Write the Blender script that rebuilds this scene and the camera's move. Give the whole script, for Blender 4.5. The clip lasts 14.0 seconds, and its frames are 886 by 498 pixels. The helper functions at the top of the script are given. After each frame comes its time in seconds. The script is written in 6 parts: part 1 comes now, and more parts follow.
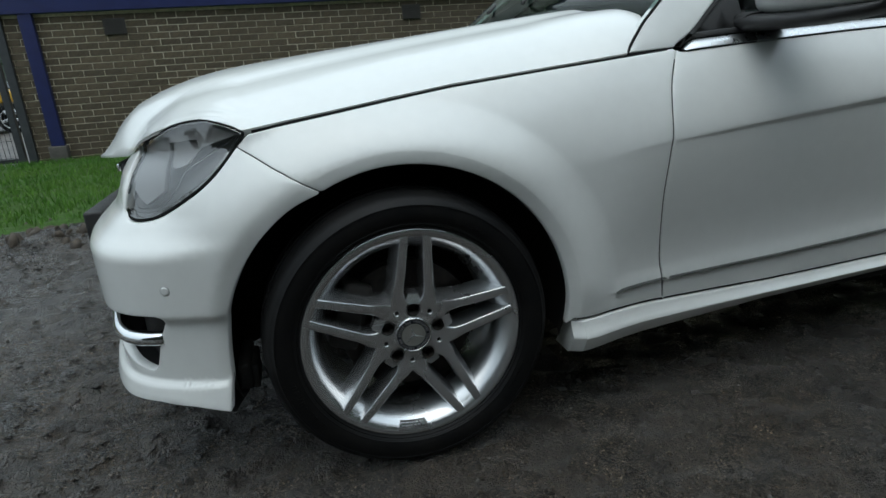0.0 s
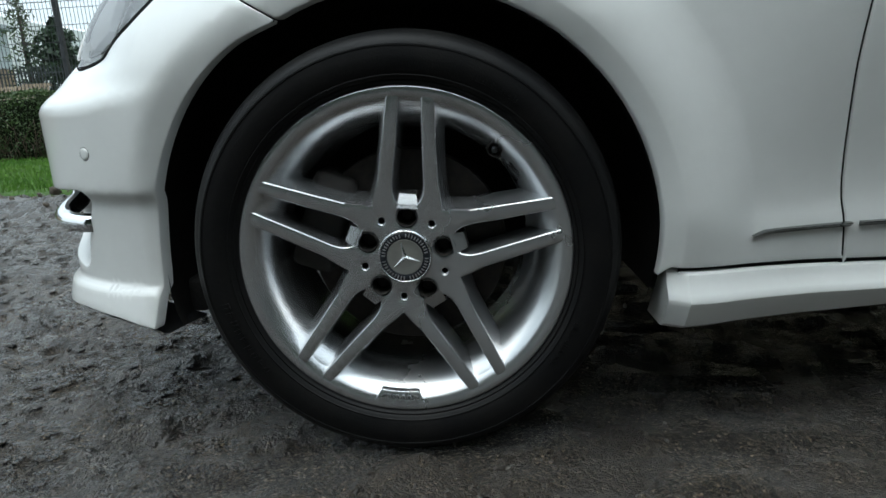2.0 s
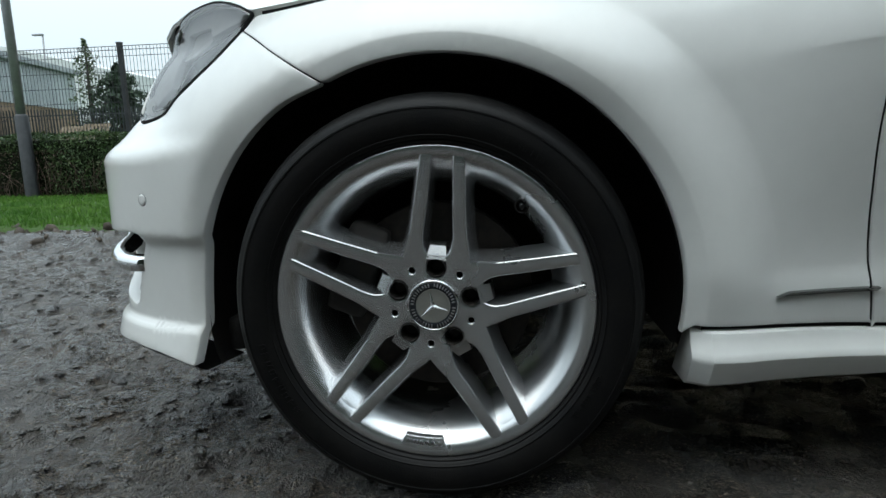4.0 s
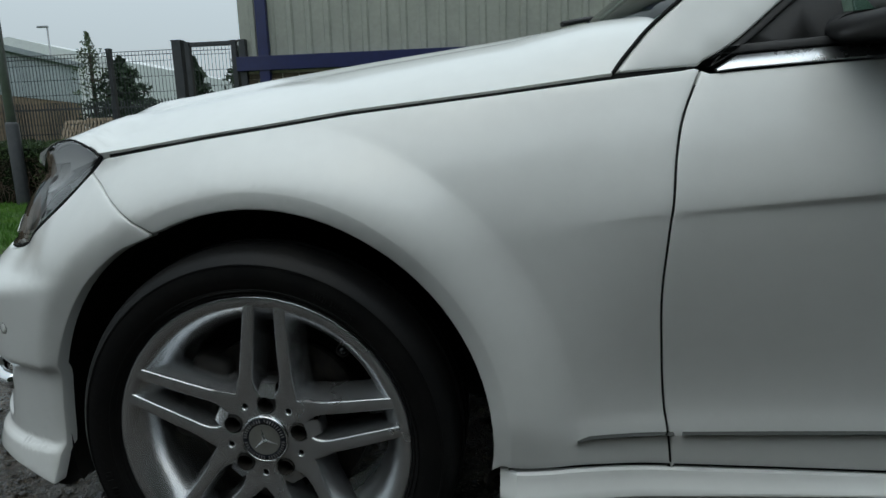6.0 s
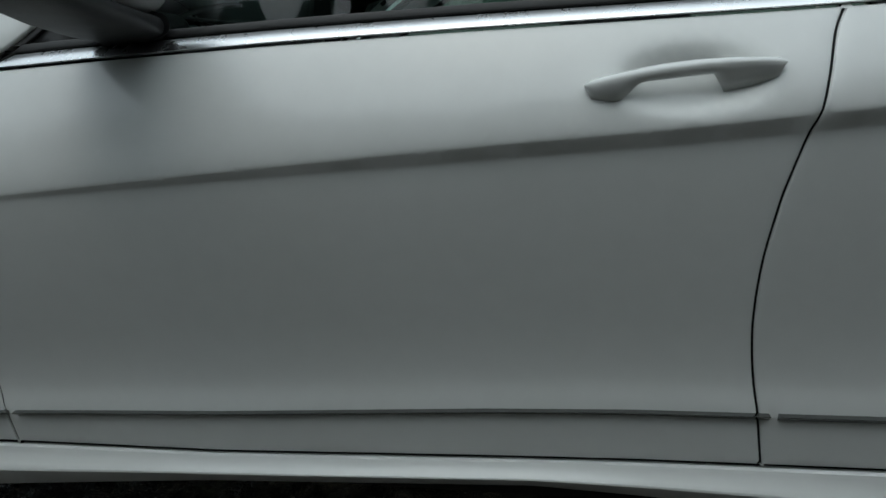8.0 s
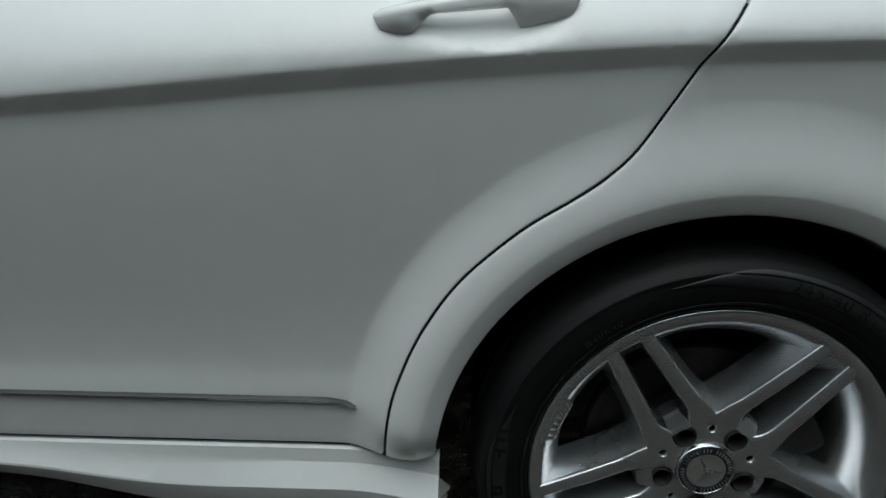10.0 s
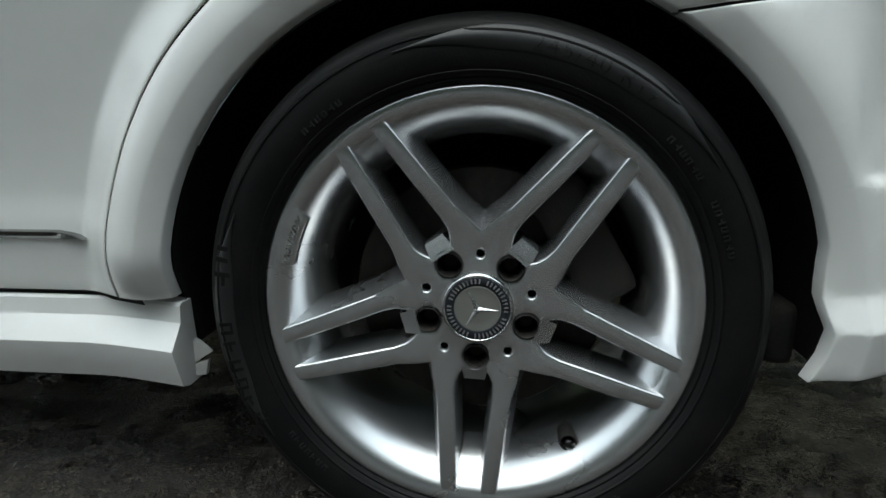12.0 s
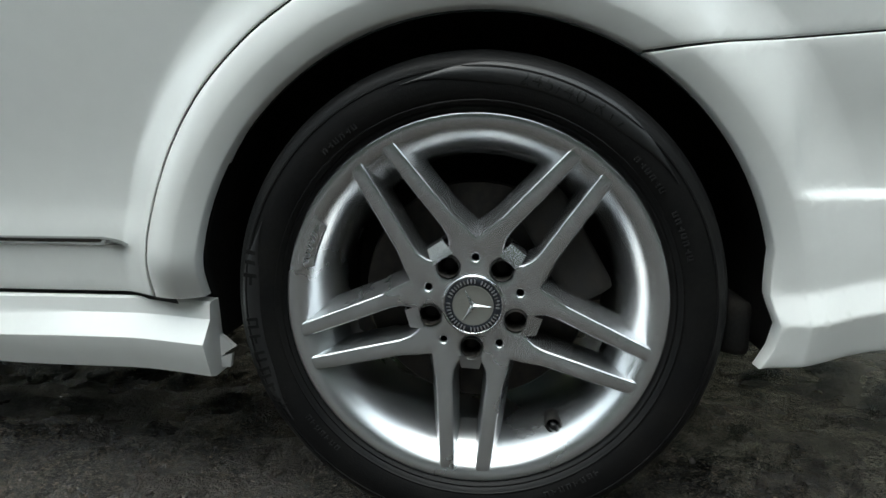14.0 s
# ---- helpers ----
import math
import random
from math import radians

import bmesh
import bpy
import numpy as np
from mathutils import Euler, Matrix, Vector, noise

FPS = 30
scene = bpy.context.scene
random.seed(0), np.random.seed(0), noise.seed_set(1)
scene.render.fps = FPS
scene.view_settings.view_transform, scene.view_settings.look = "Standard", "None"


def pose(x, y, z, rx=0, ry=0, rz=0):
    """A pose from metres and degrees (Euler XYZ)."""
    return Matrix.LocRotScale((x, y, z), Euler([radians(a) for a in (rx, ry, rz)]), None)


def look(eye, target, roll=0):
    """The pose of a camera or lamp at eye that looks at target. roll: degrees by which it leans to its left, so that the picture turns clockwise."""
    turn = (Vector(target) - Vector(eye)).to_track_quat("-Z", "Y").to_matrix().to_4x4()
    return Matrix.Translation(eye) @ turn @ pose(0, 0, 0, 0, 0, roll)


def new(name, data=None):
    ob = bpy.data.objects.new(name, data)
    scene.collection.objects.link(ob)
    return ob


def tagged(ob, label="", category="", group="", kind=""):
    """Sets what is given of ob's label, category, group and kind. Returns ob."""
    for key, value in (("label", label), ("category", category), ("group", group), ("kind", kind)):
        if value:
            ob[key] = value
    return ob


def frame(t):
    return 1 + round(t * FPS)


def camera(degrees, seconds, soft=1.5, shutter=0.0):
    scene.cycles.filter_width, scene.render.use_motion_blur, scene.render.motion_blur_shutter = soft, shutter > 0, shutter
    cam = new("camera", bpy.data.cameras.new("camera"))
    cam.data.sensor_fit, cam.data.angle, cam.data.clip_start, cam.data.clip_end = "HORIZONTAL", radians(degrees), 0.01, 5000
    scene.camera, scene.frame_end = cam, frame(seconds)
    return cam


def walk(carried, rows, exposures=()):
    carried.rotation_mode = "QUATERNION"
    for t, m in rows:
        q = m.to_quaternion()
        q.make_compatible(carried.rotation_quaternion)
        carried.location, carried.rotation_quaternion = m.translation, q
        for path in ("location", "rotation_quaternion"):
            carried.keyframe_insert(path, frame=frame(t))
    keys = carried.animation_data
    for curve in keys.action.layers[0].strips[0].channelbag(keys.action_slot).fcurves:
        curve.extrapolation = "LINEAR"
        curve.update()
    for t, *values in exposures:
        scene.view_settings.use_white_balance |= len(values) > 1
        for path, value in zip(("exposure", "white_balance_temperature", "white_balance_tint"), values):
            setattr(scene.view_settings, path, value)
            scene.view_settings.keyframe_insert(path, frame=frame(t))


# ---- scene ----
from mathutils.geometry import delaunay_2d_cdt as delaunay

cam = camera(74.1, 14.0)
PATH = [
    (0, (-0.199, -1.122, 0.865), (0.254, 0.729, 0.259), -4.0),
    (0.5, (-0.025, -1.027, 0.843), (0.181, 0.865, 0.231), -3.55),
    (1, (0.08, -0.938, 0.68), (0.111, 0.978, 0.109), -3.3),
    (1.5, (0.081, -0.866, 0.56), (0.046, 1.05, -0.011), -2.85),
    (2, (0.099, -0.801, 0.527), (-0.006, 1.135, 0.037), -2.7),
    (2.5, (0.107, -0.738, 0.544), (-0.044, 1.217, 0.151), -2.5),
    (2.7, (0.112, -0.732, 0.527), (-0.07, 1.23, 0.192), -2.35),
    (4.8, (0.112, -0.882, 0.601), (-0.116, 1.073, 0.245), -1.69),
    (5, (0.126, -0.86, 0.678), (-0.105, 1.093, 0.311), -1.83),
    (5.5, (0.187, -0.832, 0.759), (-0.048, 1.118, 0.381), -1.83),
    (6, (0.397, -0.807, 0.778), (0.151, 1.141, 0.399), -1.6),
    (6.5, (0.632, -0.778, 0.788), (0.373, 1.168, 0.407), -1.33),
    (7, (0.891, -0.759, 0.765), (0.614, 1.183, 0.375), -1.73),
    (7.2, (1.004, -0.749, 0.748), (0.662, 1.189, 0.375), -1.95),
    (9.5, (2.164, -0.692, 0.802), (2.123, 1.233, 0.262), 1.0),
    (10, (2.427, -0.662, 0.821), (2.364, 1.246, 0.224), 1.0),
    (10.5, (2.653, -0.684, 0.766), (2.51, 1.247, 0.262), 0.4),
    (11, (2.747, -0.677, 0.622), (2.554, 1.251, 0.127), -0.1),
    (11.5, (2.776, -0.668, 0.53), (2.564, 1.267, 0.072), -0.1),
    (12, (2.792, -0.6, 0.517), (2.57, 1.338, 0.074), -0.0),
    (12.5, (2.804, -0.546, 0.507), (2.573, 1.391, 0.068), -0.0),
    (13, (2.813, -0.593, 0.508), (2.579, 1.344, 0.071), -0.0),
    (13.5, (2.815, -0.68, 0.508), (2.587, 1.263, 0.093), 0.1),
    (14, (2.798, -0.696, 0.522), (2.588, 1.256, 0.137), 0.2),
]
EXPOSURES = [(t, stops, warm, 2.5) for t, stops, warm in ((0.0, -0.70, 5950), (1.5, -0.35, 6020), (2.5, 0.0, 6050), (3.5, -0.1, 6080), (5.0, -0.60, 6100), (6.0, -0.98, 6100), (7.0, -1.10, 6080), (9.5, -0.95, 6100), (10.5, -0.42, 6150), (11.5, -0.12, 6200), (12.0, 0.1, 6200), (12.5, 0.35, 6200), (14.0, 0.50, 6250))]
walk(cam, [(t, look(eye, target, roll)) for t, eye, target, roll in PATH], EXPOSURES)
# ---- light ----
world = bpy.data.worlds.new("overcast_sky")
scene.world = world
world.use_nodes = True
wt = world.node_tree
sky = wt.nodes.new("ShaderNodeTexSky")
sky.sky_type, sky.sun_disc = "NISHITA", False
sky.sun_elevation, sky.sun_rotation = radians(72), radians(200)
sky.dust_density, sky.ozone_density, sky.air_density = 6.0, 1.0, 1.0
veil = wt.nodes.new("ShaderNodeMix")
veil.data_type = "RGBA"
veil.inputs["Factor"].default_value = 0.82
veil.inputs["B"].default_value = (8.6, 9.2, 9.6, 1)
wt.links.new(sky.outputs["Color"], veil.inputs["A"])
# an overcast sky is brightest overhead
heading, axes, height, bright = (wt.nodes.new(k) for k in ("ShaderNodeTexCoord", "ShaderNodeSeparateXYZ", "ShaderNodeMapRange", "ShaderNodeVectorMath"))
bright.operation = "SCALE"
height.inputs["To Min"].default_value, height.inputs["To Max"].default_value = 0.85, 2.1
wt.links.new(heading.outputs["Generated"], axes.inputs["Vector"])
wt.links.new(axes.outputs["Z"], height.inputs["Value"])
wt.links.new(veil.outputs["Result"], bright.inputs[0])
wt.links.new(height.outputs["Result"], bright.inputs["Scale"])
wt.links.new(bright.outputs["Vector"], wt.nodes["Background"].inputs["Color"])
wt.nodes["Background"].inputs["Strength"].default_value = 0.14

sun_data = bpy.data.lights.new("sun", "SUN")
sun_data.energy, sun_data.angle, sun_data.color = 0.6, radians(60), (1.0, 0.98, 0.95)
sun = new("sun", sun_data)
sun.matrix_world = look((0, 0, 20), (1.6, 4.2, 6.0))


# ---- materials ----
def material(name, color, rough=0.5, metal=0.0, coat=0.0, spots=None, scale=20.0, bump=0.0, bump_scale=200.0, fine=0.06, spec=0.5, trans=0.0, random_tone=0.0):
    """A surface with tone variation at two scales and fine relief. spots: a second colour that a coarse noise mixes in."""
    m = bpy.data.materials.new(name)
    m.use_nodes = True
    t, p = m.node_tree, m.node_tree.nodes["Principled BSDF"]
    N, link = t.nodes.new, t.links.new
    co = N("ShaderNodeTexCoord")
    big = N("ShaderNodeTexNoise")
    big.inputs["Scale"].default_value, big.inputs["Detail"].default_value, big.inputs["Roughness"].default_value = scale, 6, 0.6
    link(co.outputs["Object"], big.inputs["Vector"])
    small = N("ShaderNodeTexNoise")
    small.inputs["Scale"].default_value, small.inputs["Detail"].default_value = scale * 11, 3
    link(co.outputs["Object"], small.inputs["Vector"])
    ramp = N("ShaderNodeValToRGB")
    ramp.color_ramp.elements[0].position, ramp.color_ramp.elements[1].position = 0.38, 0.66
    ramp.color_ramp.elements[0].color = (*color, 1)
    ramp.color_ramp.elements[1].color = (*(spots or [c * 0.93 for c in color]), 1)
    link(big.outputs["Fac"], ramp.inputs["Fac"])
    tone = N("ShaderNodeMapRange")
    tone.inputs["From Min"].default_value, tone.inputs["From Max"].default_value = 0.3, 0.7
    tone.inputs["To Min"].default_value, tone.inputs["To Max"].default_value = 1 - fine, 1 + fine
    link(small.outputs["Fac"], tone.inputs["Value"])
    mul = N("ShaderNodeVectorMath")
    mul.operation = "SCALE"
    link(ramp.outputs["Color"], mul.inputs[0])
    link(tone.outputs["Result"], mul.inputs["Scale"])
    out = mul.outputs["Vector"]
    if random_tone:
        info = N("ShaderNodeObjectInfo")
        rt = N("ShaderNodeMapRange")
        rt.inputs["To Min"].default_value, rt.inputs["To Max"].default_value = 1 - random_tone, 1 + random_tone
        link(info.outputs["Random"], rt.inputs["Value"])
        m2 = N("ShaderNodeVectorMath")
        m2.operation = "SCALE"
        link(out, m2.inputs[0])
        link(rt.outputs["Result"], m2.inputs["Scale"])
        out = m2.outputs["Vector"]
    link(out, p.inputs["Base Color"])
    rr = N("ShaderNodeMapRange")
    rr.inputs["To Min"].default_value, rr.inputs["To Max"].default_value = max(rough * 0.8, 0.01), min(rough * 1.2, 1)
    link(big.outputs["Fac"], rr.inputs["Value"])
    link(rr.outputs["Result"], p.inputs["Roughness"])
    p.inputs["Metallic"].default_value = metal
    p.inputs["Coat Weight"].default_value, p.inputs["Coat Roughness"].default_value = coat, 0.12
    p.inputs["Specular IOR Level"].default_value = spec
    p.inputs["Transmission Weight"].default_value = trans
    if bump:
        bn = N("ShaderNodeTexNoise")
        bn.inputs["Scale"].default_value, bn.inputs["Detail"].default_value = bump_scale, 4
        link(co.outputs["Object"], bn.inputs["Vector"])
        b = N("ShaderNodeBump")
        b.inputs["Strength"].default_value, b.inputs["Distance"].default_value = bump, 0.002
        link(bn.outputs["Fac"], b.inputs["Height"])
        link(b.outputs["Normal"], p.inputs["Normal"])
    return m


PAINT = material("white_paint", (0.80, 0.81, 0.79), 0.5, coat=1.0, scale=3, spots=(0.78, 0.79, 0.765), fine=0.012)
SILVER = material("silver_alloy", (0.64, 0.65, 0.66), 0.27, metal=0.90, scale=1.5, spots=(0.63, 0.64, 0.65), fine=0.006)
CHROME = material("chrome", (0.82, 0.83, 0.84), 0.08, metal=1.0, scale=30, fine=0.02)
SATIN = material("satin_trim", (0.76, 0.77, 0.78), 0.28, metal=1.0, scale=30, fine=0.03)
RUBBER = material("tyre_rubber", (0.0065, 0.0066, 0.0069), 0.46, scale=18, spots=(0.010, 0.0096, 0.0092), bump=0.2, bump_scale=500, fine=0.15, spec=0.16)
LETTER = material("raised_rubber", (0.0125, 0.013, 0.0138), 0.38, scale=30, spots=(0.020, 0.020, 0.020), fine=0.1, spec=0.4)
PLASTIC = material("black_plastic", (0.018, 0.018, 0.019), 0.55, scale=40, spots=(0.026, 0.025, 0.024), bump=0.2, bump_scale=900, fine=0.1)
GLOSS = material("gloss_black", (0.012, 0.012, 0.013), 0.12, scale=20, fine=0.05)
LINER = material("arch_liner", (0.020, 0.020, 0.020), 0.85, scale=20, spots=(0.034, 0.031, 0.027), bump=0.4, bump_scale=150, fine=0.2, spec=0.2)
SEAM = material("rubber_and_gap_shade", (0.012, 0.012, 0.012), 0.8, scale=40, spec=0.2)
# near-black colours put the shade behind the spokes into brakes, hub backs and bolts
DISC = material("shaded_brake_steel", (0.028, 0.026, 0.025), 0.5, metal=0.5, scale=60, spots=(0.05, 0.042, 0.036), fine=0.2)
CAST = material("shaded_cast_iron", (0.022, 0.021, 0.020), 0.7, scale=40, spots=(0.035, 0.03, 0.025), bump=0.3, bump_scale=300)
CAP = material("cap_grey", (0.36, 0.36, 0.33), 0.35, metal=0.6, scale=60, fine=0.05)
CAPDARK = material("cap_navy", (0.02, 0.023, 0.03), 0.35, scale=60)
REFLECT = material("lamp_reflector", (0.72, 0.74, 0.76), 0.12, metal=1.0, scale=20)
# lamp colours lightened to stand for sky reflected in the reflector and cover
LAMPWHITE = material("lamp_sky_white", (0.86, 0.87, 0.88), 0.2, coat=0.6, scale=20, fine=0.02)
BROW = material("lamp_brow", (0.80, 0.81, 0.82), 0.3, metal=0.0, scale=8, fine=0.02)
LAMPDARK = material("lamp_housing", (0.48, 0.49, 0.50), 0.3, metal=0.25, scale=20)
AMBER = material("amber_lens", (0.6, 0.22, 0.03), 0.25, scale=30)
# chrome darkened in colour to stand for the ground and trees it mirrors
STRIPMETAL = material("darkened_chrome", (0.22, 0.225, 0.22), 0.08, metal=1.0, scale=30, fine=0.03)
REDLENS = material("red_lens", (0.35, 0.015, 0.015), 0.15, coat=0.5, scale=30)


def glass(name, tint, rough, ior=1.5):
    """A thin pane: clear or tinted, glossier at a slant."""
    m = bpy.data.materials.new(name)
    m.use_nodes = True
    t = m.node_tree
    t.nodes.remove(t.nodes["Principled BSDF"])
    clear, gloss, mix, fres = t.nodes.new("ShaderNodeBsdfTransparent"), t.nodes.new("ShaderNodeBsdfGlossy"), t.nodes.new("ShaderNodeMixShader"), t.nodes.new("ShaderNodeFresnel")
    clear.inputs["Color"].default_value = (*tint, 1)
    gloss.inputs["Roughness"].default_value = rough
    fres.inputs["IOR"].default_value = ior
    t.links.new(fres.outputs["Fac"], mix.inputs["Fac"])
    t.links.new(clear.outputs["BSDF"], mix.inputs[1])
    t.links.new(gloss.outputs["BSDF"], mix.inputs[2])
    t.links.new(mix.outputs["Shader"], t.nodes["Material Output"].inputs["Surface"])
    return m


CLEAR = glass("clear_lens", (0.97, 0.98, 0.99), 0.03, 2.3)
TINT = glass("green_tinted_glass", (0.42, 0.56, 0.52), 0.02)


# ---- mesh helpers ----
def part(name, bm, mat, parent=None, label="", smooth=True, sharp=None):
    """One mesh object from a bmesh, under its thing or part."""
    me = bpy.data.meshes.new(name)
    bm.normal_update()
    bm.to_mesh(me)
    bm.free()
    me.materials.append(mat)
    if smooth:
        me.polygons.foreach_set("use_smooth", [True] * len(me.polygons))
        if sharp:
            me.set_sharp_from_angle(angle=radians(sharp))
    ob = new(name, me)
    ob.parent = parent
    if label:
        ob["label"] = label
    return ob


def empty(name, label, category, group="", at=(0, 0, 0)):
    ob = new(name)
    ob.location = at
    return tagged(ob, label, category, group)


def add_box(bm, x0, x1, y0, y1, z0, z1, m=Matrix(), bevel=0.0):
    """A box with broken edges."""
    r = bmesh.ops.create_cube(bm, size=1, matrix=m @ Matrix.LocRotScale(((x0 + x1) / 2, (y0 + y1) / 2, (z0 + z1) / 2), None, (x1 - x0, y1 - y0, z1 - z0)))
    if bevel:
        es = list({e for v in r["verts"] for e in v.link_edges})
        bmesh.ops.bevel(bm, geom=es, offset=bevel, segments=2, affect="EDGES", profile=0.6)


def add_tube(bm, pts, radius, seg=10, closed=False):
    """A round tube along points; radius is a number or one for each point."""
    pts = [Vector(p) for p in pts]
    rings = []
    for i, p in enumerate(pts):
        d = (pts[min(i + 1, len(pts) - 1)] - pts[max(i - 1, 0)]).normalized()
        a = d.orthogonal().normalized() if not rings else (prev - d * prev.dot(d)).normalized()
        prev = a
        b = d.cross(a)
        r = radius[i] if isinstance(radius, (list, tuple)) else radius
        rings.append([bm.verts.new(p + (a * math.cos(k * math.tau / seg) + b * math.sin(k * math.tau / seg)) * r) for k in range(seg)])
    for q, s in zip(rings, rings[1:]):
        for k in range(seg):
            bm.faces.new((q[k], q[(k + 1) % seg], s[(k + 1) % seg], s[k]))
    bm.faces.new(rings[0][::-1])
    bm.faces.new(rings[-1])


def add_lathe(bm, profile, seg=96, a0=0.0, a1=math.tau):
    """Turns a profile of (radius, y) about the y axis."""
    full = abs(a1 - a0 - math.tau) < 1e-6
    n = seg if full else seg + 1
    rings = []
    for k in range(n):
        a = a0 + (a1 - a0) * k / seg
        rings.append([bm.verts.new((r * math.cos(a), y, r * math.sin(a))) for r, y in profile])
    for k in range(seg):
        q, s = rings[k], rings[(k + 1) % n]
        for i in range(len(profile) - 1):
            bm.faces.new((q[i], q[i + 1], s[i + 1], s[i]))


def inside(poly, x, y):
    c = False
    j = len(poly) - 1
    for i in range(len(poly)):
        xi, yi = poly[i]
        xj, yj = poly[j]
        if (yi > y) != (yj > y) and x < (xj - xi) * (y - yi) / (yj - yi) + xi:
            c = not c
        j = i
    return c


def resample(poly, step):
    """Even points along a closed outline that keep its corners."""
    out = []
    for i in range(len(poly)):
        a, b = Vector(poly[i]), Vector(poly[(i + 1) % len(poly)])
        n = max(1, int((b - a).length / step + 0.5))
        out += [tuple(a.lerp(b, k / n)) for k in range(n)]
    return out


def area(poly):
    return sum(poly[i - 1][0] * poly[i][1] - poly[i][0] * poly[i - 1][1] for i in range(len(poly))) / 2


def shrink(poly, d):
    """The outline, drawn in by d."""
    s = 1 if area(poly) > 0 else -1
    out = []
    for i in range(len(poly)):
        p, q, r = Vector(poly[i - 1]), Vector(poly[i]), Vector(poly[(i + 1) % len(poly)])
        a, b = (q - p).normalized(), (r - q).normalized()
        n1, n2 = Vector((-a.y, a.x)) * s, Vector((-b.y, b.x)) * s
        n = n1 + n2
        k = n.length
        if k < 1e-6:
            n, k = n1, 1
        n = n / k
        out.append(tuple(q + n * d / max(0.45, n.dot(n1))))
    return out


def plate(bm, outline, place, du, dv, holes=(), step=0.012, edge=0.0022, drop=0.003, depth=0.014, flip=False, lines=()):
    """A panel over an outline in two coordinates, with rounded edges turned in. place(u, v, d) gives the point d behind the face."""
    outline = resample(outline, step)
    if area(outline) < 0:
        outline = outline[::-1]
    loops = [(outline, edge)] + [(h if area(h) < 0 else h[::-1], edge) for h in holes]
    flat, cons, rings = [], [], []
    for loop, e in loops:
        inner, mid = shrink(loop, abs(e) if area(loop) > 0 else -abs(e)), shrink(loop, abs(e) * 0.4 if area(loop) > 0 else -abs(e) * 0.4)
        base = len(flat)
        flat += inner
        n = len(loop)
        cons += [(base + i, base + (i + 1) % n) for i in range(n)]
        rings.append((base, n, mid, loop))
    us, vs = [p[0] for p in outline], [p[1] for p in outline]
    inners = [flat[b:b + n] for b, n, _, _ in rings]
    nu, nv = int((max(us) - min(us)) / du) + 1, int((max(vs) - min(vs)) / dv) + 1
    occupied = np.array([p for q in inners for p in resample(q, min(du, dv) * 0.6)])
    extra = []
    for line in lines:
        for u, v in line:
            if inside(inners[0], u, v) and (((occupied[:, 0] - u) / du) ** 2 + ((occupied[:, 1] - v) / dv) ** 2).min() > 0.10:
                extra.append((u, v))
    if extra:
        flat += extra
        occupied = np.vstack([occupied, np.array(extra)])
    for i in range(nu + 1):
        for j in range(nv + 1):
            u, v = min(us) + (i + (0.5 if j % 2 else 0.0)) * du, min(vs) + j * dv
            if inside(inners[0], u, v) and not any(inside(h, u, v) for h in inners[1:]):
                if (((occupied[:, 0] - u) / du) ** 2 + ((occupied[:, 1] - v) / dv) ** 2).min() > 0.16:
                    flat.append((u, v))
    from_cdt = delaunay([Vector(p) for p in flat], cons, [], 0, 1e-6)
    verts, faces, orig = from_cdt[0], from_cdt[2], from_cdt[3]
    bv = [bm.verts.new(place(p.x, p.y, 0)) for p in verts]
    where = {}
    for k, o in enumerate(orig):
        for i in o:
            where[i] = bv[k]
    for f in faces:
        c = sum((verts[i] for i in f), Vector((0, 0))) / len(f)
        if inside(inners[0], c.x, c.y) and not any(inside(h, c.x, c.y) for h in inners[1:]):
            bm.faces.new([bv[i] for i in (f if not flip else f[::-1])])
    for b, n, mid, loop in rings:
        rows = [[where[b + i] for i in range(n)],
                [bm.verts.new(place(*mid[i], drop * 0.3)) for i in range(n)],
                [bm.verts.new(place(*loop[i], drop)) for i in range(n)],
                [bm.verts.new(place(*loop[i], depth)) for i in range(n)]]
        for q, s in zip(rows, rows[1:]):
            for i in range(n):
                k = (i + 1) % n
                f = (q[k], q[i], s[i], s[k])
                try:
                    bm.faces.new(f if not flip else f[::-1])
                except ValueError:
                    pass


def smooth_line(pts, n=8, closed=False):
    """A smooth curve through points of any dimension."""
    p = [np.array(q, float) for q in pts]
    m = len(p)
    out = []
    for i in range(m if closed else m - 1):
        g = (lambda k: p[k % m]) if closed else (lambda k: p[min(max(k, 0), m - 1)])
        a, b, c, d = g(i - 1), g(i), g(i + 1), g(i + 2)
        for k in range(n):
            s = k / n
            out.append(tuple(0.5 * (2 * b + (c - a) * s + (2 * a - 5 * b + 4 * c - d) * s * s + (3 * b - a - 3 * c + d) * s ** 3)))
    if not closed:
        out.append(tuple(p[-1]))
    return out


def arc(cx, cy, r, a0, a1, n):
    return [(cx + r * math.cos(radians(a0 + (a1 - a0) * k / n)), cy + r * math.sin(radians(a0 + (a1 - a0) * k / n))) for k in range(n + 1)]


def lerp(x, xs, ys):
    return float(np.interp(x, xs, ys))


def step01(a, b, x):
    t = min(max((x - a) / (b - a), 0.0), 1.0)
    return t * t * (3 - 2 * t)
# ---- the white saloon ----
MID = 0.868                      # the car's middle plane; its near side faces -y
FRONT, REAR = (0.003, 0.318, 0.358), (2.761, 0.301, 0.3605)   # wheel arches: x, z, radius

